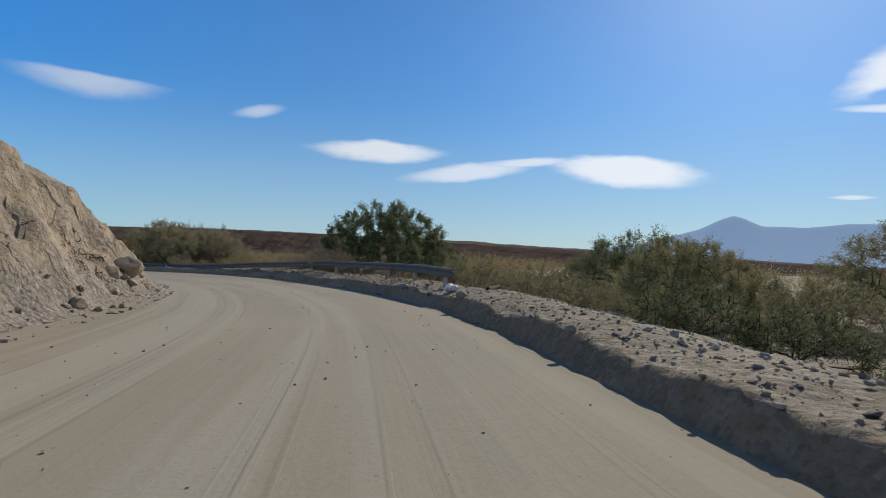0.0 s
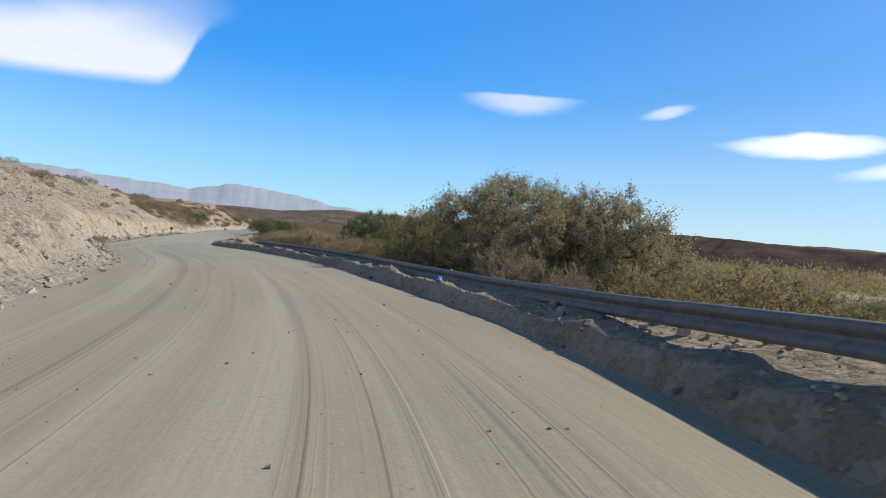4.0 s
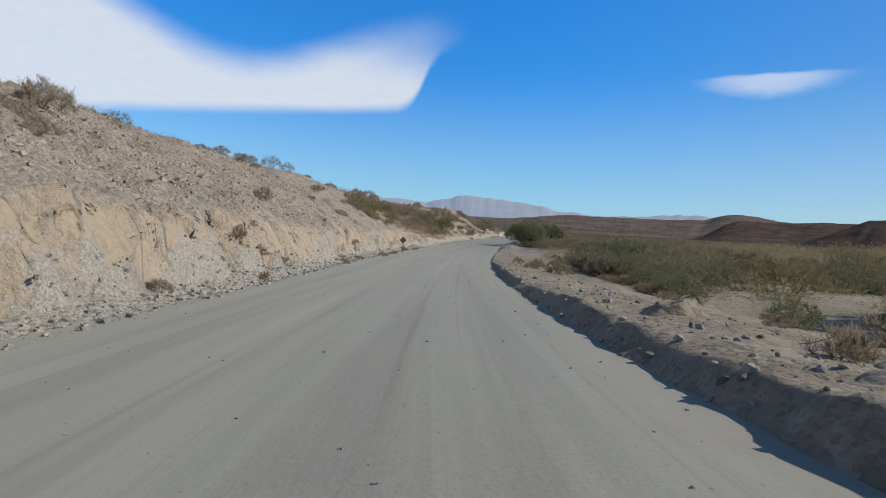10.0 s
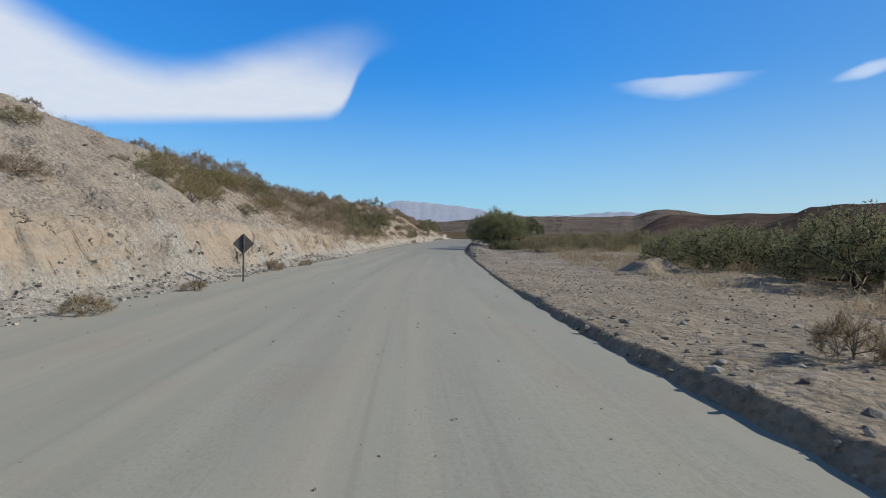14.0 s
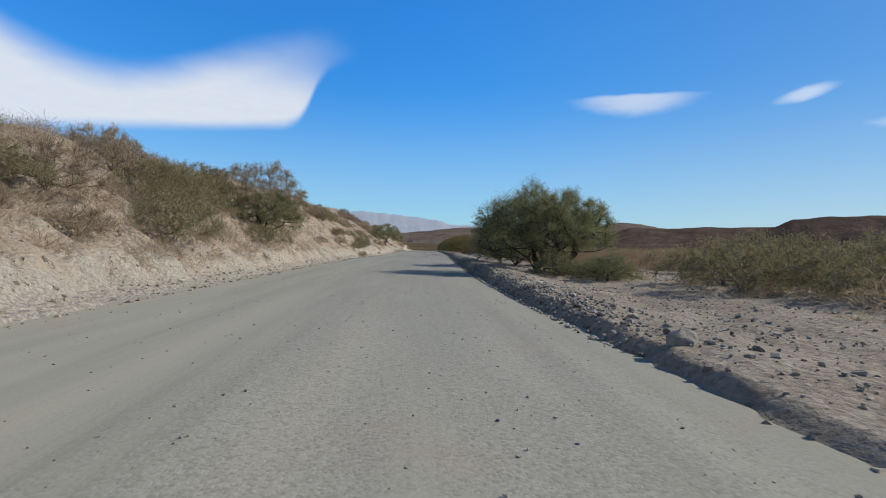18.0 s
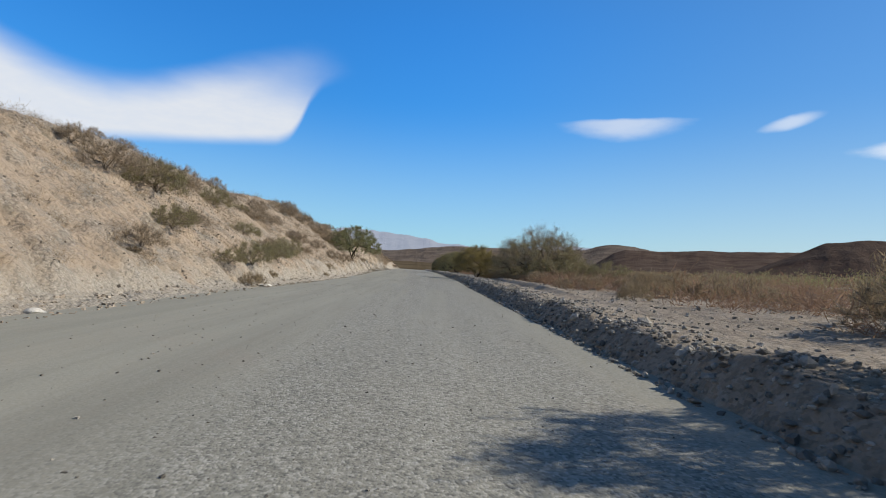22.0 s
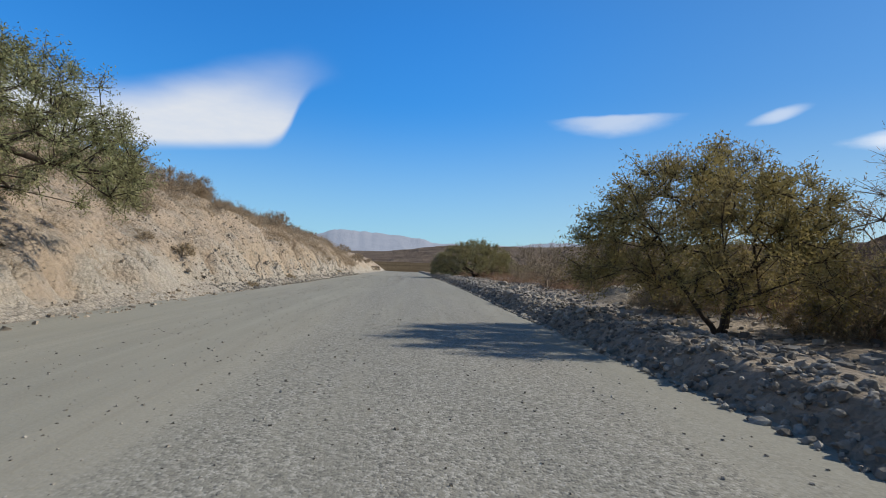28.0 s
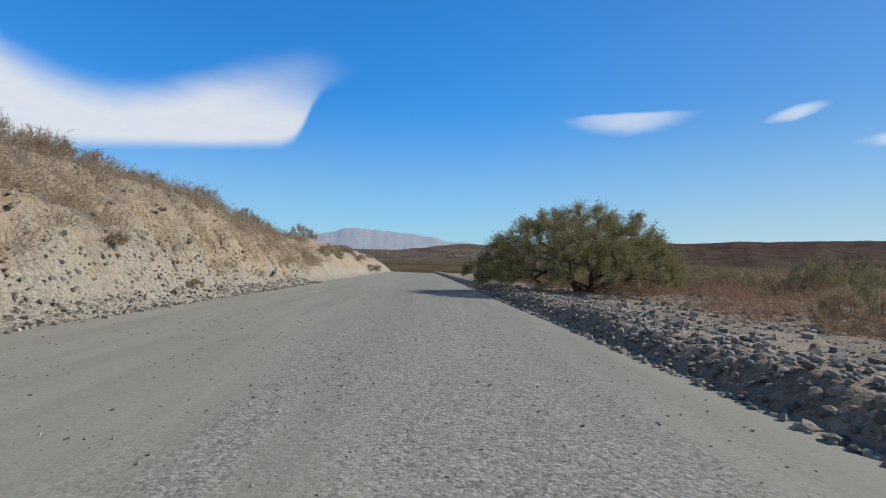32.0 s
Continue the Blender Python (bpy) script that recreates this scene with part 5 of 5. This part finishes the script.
# ---- stones ----
def stone_data(rng, count, fine=False):
    """Corners and faces of unlike lumps around the origin, about one metre across; the fine ones have more faces."""
    if fine:
        g = (1 + 5**0.5) / 2
        base = np.array([(-1, g, 0), (1, g, 0), (-1, -g, 0), (1, -g, 0), (0, -1, g), (0, 1, g), (0, -1, -g), (0, 1, -g), (g, 0, -1), (g, 0, 1), (-g, 0, -1), (-g, 0, 1)]) / (1 + g * g) ** 0.5 * 0.48
        face = np.array([(a, b, c) for a, b, c in itertools.combinations(range(12), 3) if max(np.linalg.norm(base[a] - base[b]), np.linalg.norm(base[b] - base[c]), np.linalg.norm(base[a] - base[c])) < 0.56])
        turned = [np.dot(np.cross(base[b] - base[a], base[c] - base[a]), base[a]) < 0 for a, b, c in face]
        face[turned] = face[turned][:, ::-1]
        verts = np.repeat(base[None], count, 0) * rng.uniform(0.72, 1.25, (count, 12, 1))
    else:
        base = np.array([(x, y, z) for z in (-1, 1) for y in (-1, 1) for x in (-1, 1)]) * 0.33
        face = np.array([(0, 2, 3), (0, 3, 1), (4, 5, 7), (4, 7, 6), (0, 1, 5), (0, 5, 4), (1, 3, 7), (1, 7, 5), (3, 2, 6), (3, 6, 7), (2, 0, 4), (2, 4, 6)])
        verts = np.repeat(base[None], count, 0) * rng.uniform(0.55, 1.4, (count, 8, 3))
    verts = verts * (rng.uniform(0.6, 1.3, (count, 1, 3)) * [1, 1, 0.75])
    for i, k in ((0, 1), (1, 2)):
        a = rng.uniform(0, 2 * np.pi, count) if i == 0 else rng.uniform(-0.6, 0.6, count)
        c, s = np.cos(a)[:, None], np.sin(a)[:, None]
        x, y = verts[:, :, i].copy(), verts[:, :, k].copy()
        verts[:, :, i], verts[:, :, k] = c * x - s * y, s * x + c * y
    return verts, face


def stones(name, count, pick, size, mat, seed, label, sink=0.2):
    """Loose stones lying on the ground, as one spread."""
    fine = name.startswith(("windrow", "sand", "berm"))
    rng = np.random.default_rng(seed)
    s, l = pick(rng, count)
    x, y = spot(s, l)
    z = ground_at(s, l)
    r = size(rng, count)
    verts, face = stone_data(rng, count, fine)
    verts = verts * r[:, None, None] + np.stack([x, y, z + (0.36 - sink) * r * 0.6], -1)[:, None]
    faces = (np.arange(count) * verts.shape[1])[:, None, None] + face[None]
    me = mesh_of(name, verts.reshape(-1, 3), faces.reshape(-1, 3))
    me.materials.append(mat)
    return tagged(new(name, me), label, "stones", kind="stuff")


def between(s0, s1, l0, l1, power=1.0):
    return lambda rng, n: (rng.uniform(s0, s1, n), l0 + (l1 - l0) * rng.uniform(0, 1, n) ** power)


def beyond_edge(s0, s1, d0, d1, power=1.0):
    def pick(rng, n):
        s = rng.uniform(s0, s1, n)
        return s, -table(s, EDGE) - d0 - (d1 - d0) * rng.uniform(0, 1, n) ** power
    return pick


def beyond_toe(s0, s1, v0, v1, power=1.0):
    def pick(rng, n):
        s = rng.uniform(s0, s1, n)
        return s, table(s, TOE) + v0 + (v1 - v0) * rng.uniform(0, 1, n) ** power
    return pick


def sizes(lo, hi, power=3.0):
    return lambda rng, n: lo + (hi - lo) * rng.uniform(0, 1, n) ** power


stones("berm_stones", 3600, beyond_edge(-10, 130, 0.0, 3.2), sizes(0.025, 0.17, 4.0), M_STONE, 201, "small loose stones on the earth berm")
stones("berm_gravel", 5000, beyond_edge(-8, 50, 0.3, 2.8), sizes(0.02, 0.09, 2.0), M_SCREE, 212, "sandy clods and gravel on the earth berm")
stones("sand_stones", 9000, beyond_edge(112, 178, 0.0, 13.0, 1.1), sizes(0.015, 0.09, 2.8), M_SCREE, 216, "small pale stones on the sandy verge")
stones("verge_stones", 5500, beyond_edge(160, 260, 0.0, 10.0, 1.3), sizes(0.025, 0.14, 2.8), M_STONE, 202, "grey stones scattered over the verge")
stones("windrow_stones", 8500, beyond_edge(170, 262, -0.1, 1.6, 1.4), sizes(0.03, 0.12, 2.4), M_STONE, 203, "grey stones heaped along the road's edge")
stones("windrow_rubble", 13500, beyond_edge(238, 350, -0.1, 2.8, 1.3), sizes(0.035, 0.2, 2.8), M_STONE, 204, "windrow of grey rubble along the road's edge")
stones("windrow_face", 6000, beyond_edge(236, 345, -0.1, 1.1), sizes(0.035, 0.15, 2.2), M_STONE, 217, "stones tumbled down the face of the windrow", 0.0)
stones("windrow_face", 4000, beyond_edge(168, 236, -0.1, 0.9), sizes(0.035, 0.13, 2.0), M_STONE, 218, "stones tumbled down the face of the gravel berm", 0.0)
stones("verge_rubble", 6500, beyond_edge(250, 350, 2.0, 10.0, 1.4), sizes(0.05, 0.28, 2.8), M_STONE, 205, "grey rubble spread beyond the windrow")
stones("toe_debris", 8000, beyond_toe(-10, 345, -0.4, 1.1, 1.2), sizes(0.025, 0.17, 3.2), M_SCREE, 206, "fallen stones at the foot of the slope", 0.3)
stones("slope_rubble", 11000, beyond_toe(40, 345, 2.9, 15.0, 1.2), sizes(0.035, 0.2, 3.2), M_SCREE, 207, "rubble lying on the slope", 0.4)
stones("slope_rubble", 7500, beyond_toe(52, 135, 3.0, 13.0, 1.2), sizes(0.05, 0.24, 2.6), M_SCREE, 214, "broken rubble lying on the steep slope", 0.35)
stones("bank_scree", 7000, beyond_toe(285, 345, -0.3, 1.5), sizes(0.03, 0.18, 2.6), M_STONE, 215, "grey scree heaped at the foot of the bank", 0.3)
stones("slope_scree", 5000, beyond_toe(60, 160, -0.2, 1.3), sizes(0.03, 0.17, 2.6), M_STONE, 211, "grey scree below the yellow cut", 0.3)
stones("bank_rubble", 6000, beyond_toe(283, 345, 0.7, 5.0), sizes(0.03, 0.17, 2.8), M_SCREE, 219, "broken stones lodged in the cut bank", 0.35)
stones("slope_rubble", 5500, beyond_toe(156, 285, 0.5, 6.0), sizes(0.025, 0.15, 2.8), M_SCREE, 220, "loose stones low on the brushy slope", 0.35)
stones("slope_rocks", 1500, beyond_toe(-10, 345, 3.6, 11.0), sizes(0.05, 0.22, 3.6), M_TAN, 208, "tan rocks on the slope", 0.4)
stones("road_pebbles", 5200, between(-5, 345, -2.4, 6.0), sizes(0.01, 0.045, 3.0), M_STONE, 209, "pebbles lying loose on the road")
def banded(s0, s1, lanes, spread):
    return lambda rng, n: (rng.uniform(s0, s1, n), rng.choice(lanes, n) + rng.normal(0, spread, n))


stones("road_gravel", 7000, banded(225, 340, (-2.6, -1.0, 0.9, 2.6, 4.4), 0.4), sizes(0.012, 0.04, 2.0), M_STONE, 213, "coarse gravel heaped in bands along the road")
stones("road_gravel", 5000, between(140, 340, -2.8, 5.5), sizes(0.012, 0.04, 2.2), M_STONE, 210, "coarse gravel lying loose on the road")


def boulder(s, l, size, mat, label, seed, group="", flat=0.75, name="boulder"):
    rng = np.random.default_rng(seed)
    bm = bmesh.new()
    bmesh.ops.create_icosphere(bm, subdivisions=3, radius=0.5)
    cuts = [(Vector(rng.normal(size=3)).normalized(), rng.uniform(0.28, 0.42)) for _ in range(9)]
    for v in bm.verts:
        for axis, far in cuts:
            over = v.co.dot(axis) - far
            if over > 0:
                v.co -= axis * over * 0.9
        v.co *= 1 + 0.12 * noise.noise(v.co * 3 + Vector((seed, 0, 0))) + 0.05 * noise.noise(v.co * 9)
        v.co.z *= flat
    me = bpy.data.meshes.new("boulder")
    bm.to_mesh(me)
    bm.free()
    me.materials.append(mat)
    ob = new(name, me)
    x, y = spot(s, l)
    ob.matrix_world = pose(float(x), float(y), float(ground_at(s, l)) + 0.22 * size * flat, 0, 0, rng.uniform(0, 360)) @ Matrix.Scale(size, 4)
    return tagged(ob, label, "rock", group)


rng = random.Random(77)
for s, l, size in ((21.5, 5.6, 0.95), (19.8, 5.9, 0.7), (23.6, 5.2, 0.6)):
    boulder(s, l, size, M_TAN, "large tan block fallen at the foot of the outcrop", int(s * 10), "rocks below the outcrop")
for k in range(16):
    boulder(rng.uniform(14, 25), 4.9 + rng.uniform(0.1, 1.0), rng.uniform(0.18, 0.45), M_TAN, "tan angular rock fallen at the foot of the outcrop", 300 + k, "rocks below the outcrop")
for s, l, size in ((41.8, -4.5, 0.36), (43.4, -4.7, 0.24)):
    boulder(s, l, size, M_PALE, "pale stone on the earth berm", int(s * 10), "pale stones on the berm")
for s, l, size in ((71.5, 5.2, 0.55), (73.0, 5.0, 0.5), (74.5, 5.5, 0.45), (70.2, 5.8, 0.5), (76.4, 5.6, 0.35)):
    boulder(s, l, size, M_STONE, "grey boulder at the foot of the slope", int(s * 10), "boulders below the slope")
for s, l, size in ((229.9, 7.35, 0.6), (214.5, 7.5, 0.4), (166.6, 6.7, 0.4), (178, 7.0, 0.3), (127, 6.9, 0.35)):
    boulder(s, l, size, M_PALE, "pale flat stone at the road's edge", int(s * 10), "pale stones at the road's edge", 0.45)
for s, l, size in ((161.5, -3.3, 0.4), (152.0, -4.6, 0.35), (310, -5.4, 0.6), (302, -6.8, 0.7), (284.6, -4.0, 0.5), (294, -6.2, 0.6), (338.6, -5.8, 0.6)):
    boulder(s, l, size, M_STONE, "rounded grey boulder beside the road", int(s * 10), "boulders on the verge")


def loose_stones(count, s0, s1, d0, d1, lo, hi, mat, label, group, seed, side=-1):
    """Single stones that can be told apart, on a few shared shapes."""
    rng = np.random.default_rng(seed)
    verts, face = stone_data(rng, 10, True)
    shapes = []
    for v in verts:
        me = mesh_of("stone", v, face)
        me.materials.append(mat)
        shapes.append(me)
    for k in range(count):
        s = rng.uniform(s0, s1)
        d = d0 + (d1 - d0) * rng.uniform() ** 1.3
        l = -float(table(s, EDGE)) - d if side < 0 else float(table(s, TOE)) + d
        size = lo + (hi - lo) * rng.uniform() ** 2.2
        x, y = spot(s, l)
        ob = new("stone", shapes[int(rng.integers(0, 10))])
        ob.matrix_world = pose(float(x), float(y), float(ground_at(s, l)) + 0.08 * size, 0, 0, rng.uniform(0, 360)) @ Matrix.Scale(size, 4)
        tagged(ob, label, "stone", group)


loose_stones(110, 240, 340, 0.1, 2.8, 0.13, 0.34, M_STONE, "angular grey stone in the windrow along the road", "stones in the windrow", 401)
loose_stones(50, 170, 250, 0.1, 2.0, 0.12, 0.28, M_STONE, "grey stone on the low gravel berm", "stones on the gravel berm", 402)
loose_stones(35, 60, 128, 0.05, 1.5, 0.07, 0.2, M_STONE, "grey clod on the crumbling earth berm", "clods on the earth berm", 407)
loose_stones(35, -2, 60, 0.3, 2.0, 0.07, 0.16, M_SCREE, "small sandy stone on the earth berm", "stones on the earth berm", 403)
loose_stones(15, 128, 175, 0.3, 5.0, 0.07, 0.15, M_SCREE, "stone lying on the sandy verge", "stones on the sandy verge", 404)
loose_stones(35, 58, 110, -0.1, 1.0, 0.1, 0.3, M_STONE, "grey stone fallen at the foot of the cut", "stones at the foot of the cut", 405, 1)
loose_stones(20, 280, 335, 0.0, 1.2, 0.1, 0.3, M_SCREE, "stone fallen at the foot of the bank", "stones at the foot of the bank", 406, 1)
boulder(167.2, -3.5, 0.42, M_STONE, "rounded pale boulder on the gravel berm", 1672, "boulders on the verge")


def mound(s, l, size, tall, seed):
    """A heap of bulldozed earth."""
    bm = bmesh.new()
    bmesh.ops.create_grid(bm, x_segments=28, y_segments=28, size=1.0)
    for v in bm.verts:
        r = v.co.xy.length + 0.35 * noise.noise(v.co * 1.7 + Vector((seed * 3, 0, 0)))
        a = min(1.0, max(0.0, 1 - r) * 1.6) * max(0.0, 1 - v.co.xy.length) ** 0.3
        v.co.z = tall / size * a * (1 + 0.3 * noise.noise(v.co * 2.3 + Vector((seed, 0, 0)))) + 0.06 * a * noise.noise(v.co * 7) + 0.03 * a * noise.noise(v.co * 19) - 0.04
    me = bpy.data.meshes.new("earth_mound")
    bm.to_mesh(me)
    bm.free()
    me.polygons.foreach_set("use_smooth", np.ones(len(me.polygons), bool))
    me.materials.append(M_VERGE)
    ob = new("earth_mound", me)
    x, y = spot(s, l)
    ob.matrix_world = pose(float(x), float(y), float(ground_at(s, l)), 0, 0, seed * 50) @ Matrix.Scale(size, 4)
    return tagged(ob, "heap of pale bulldozed earth on the berm", "earth heap", "earth heaps")


for k, (s, l, size, tall) in enumerate(((88.2, -4.7, 1.0, 0.5), (91.5, -4.4, 0.8, 0.35), (79, -3.9, 0.7, 0.3), (144, -9.5, 1.5, 0.6), (122, -7.0, 1.1, 0.4), (97, -4.2, 0.7, 0.3), (286, -9.5, 2.4, 0.8))):
    mound(s, l, size, tall, k + 1)


def litter(s, l):
    """A crumpled plastic bag caught at the guard rail."""
    bm = bmesh.new()
    bmesh.ops.create_icosphere(bm, subdivisions=3, radius=0.065)
    for v in bm.verts:
        v.co *= 1 + 0.55 * noise.noise(v.co * 14) + 0.3 * noise.noise(v.co * 31)
        v.co.z *= 1.15
    me = bpy.data.meshes.new("plastic_bag")
    bm.to_mesh(me)
    bm.free()
    me.materials.append(make_plain("blue_plastic", (0.04, 0.16, 0.5), 0.5, 0.0, (0.6, 0.62, 0.65), 14.0))
    ob = new("plastic_bag", me)
    x, y = spot(s, l)
    ob.matrix_world = pose(float(x), float(y), float(ground_at(s, l)) + 0.07)
    return tagged(ob, "crumpled blue and white plastic bag on the berm", "litter")


litter(47.2, -3.1)


def lid(s, l):
    """A crumpled white sheet caught on the end of the guard rail."""
    bm = bmesh.new()
    bmesh.ops.create_icosphere(bm, subdivisions=3, radius=0.17)
    for v in bm.verts:
        v.co *= 1 + 0.5 * noise.noise(v.co * 9 + Vector((4, 0, 0))) + 0.2 * noise.noise(v.co * 24)
        v.co.x *= 1.4
        v.co.z *= 0.7
    me = bpy.data.meshes.new("white_bag")
    bm.to_mesh(me)
    bm.free()
    me.materials.append(make_plain("white_plastic", (0.72, 0.7, 0.66), 0.5, 0.0, (0.5, 0.48, 0.45), 9.0))
    ob = new("white_bag", me)
    x, y = spot(s, l)
    ob.matrix_world = pose(float(x), float(y), float(ground_at(s, l)) + 0.1, 0, 0, 40)
    return tagged(ob, "crumpled white plastic sack at the end of the guard rail", "litter")


lid(16.3, -3.65)


def fallen_post(s, l, turn):
    x, y = spot(s, l)
    me = tube_mesh("fallen_post", [(-0.6, 0, 0), (-0.6, 0, 0)], [(0.6, 0, 0.05), (-0.62, 0, 0)], [0.07, 0.07], [0.06, 0.0], 8)
    me.materials.append(M_BARK)
    ob = new("fallen_post", me)
    ob.matrix_world = pose(float(x), float(y), float(ground_at(s, l)) + 0.08, 0, 0, turn)
    return tagged(ob, "short dark wooden post lying on the berm", "post")


fallen_post(15.3, -4.6, 70)
for s, l, size in ((19.6, -3.3, 0.26), (11.9, -3.15, 0.2), (14.4, -3.3, 0.34), (21.5, -3.0, 0.22), (26, -3.1, 0.22), (7.8, -3.2, 0.2), (17.6, -4.1, 0.4)):
    boulder(s, l, size, M_STONE, "grey stone half buried in the earth berm", int(s * 10), "grey stones on the berm")
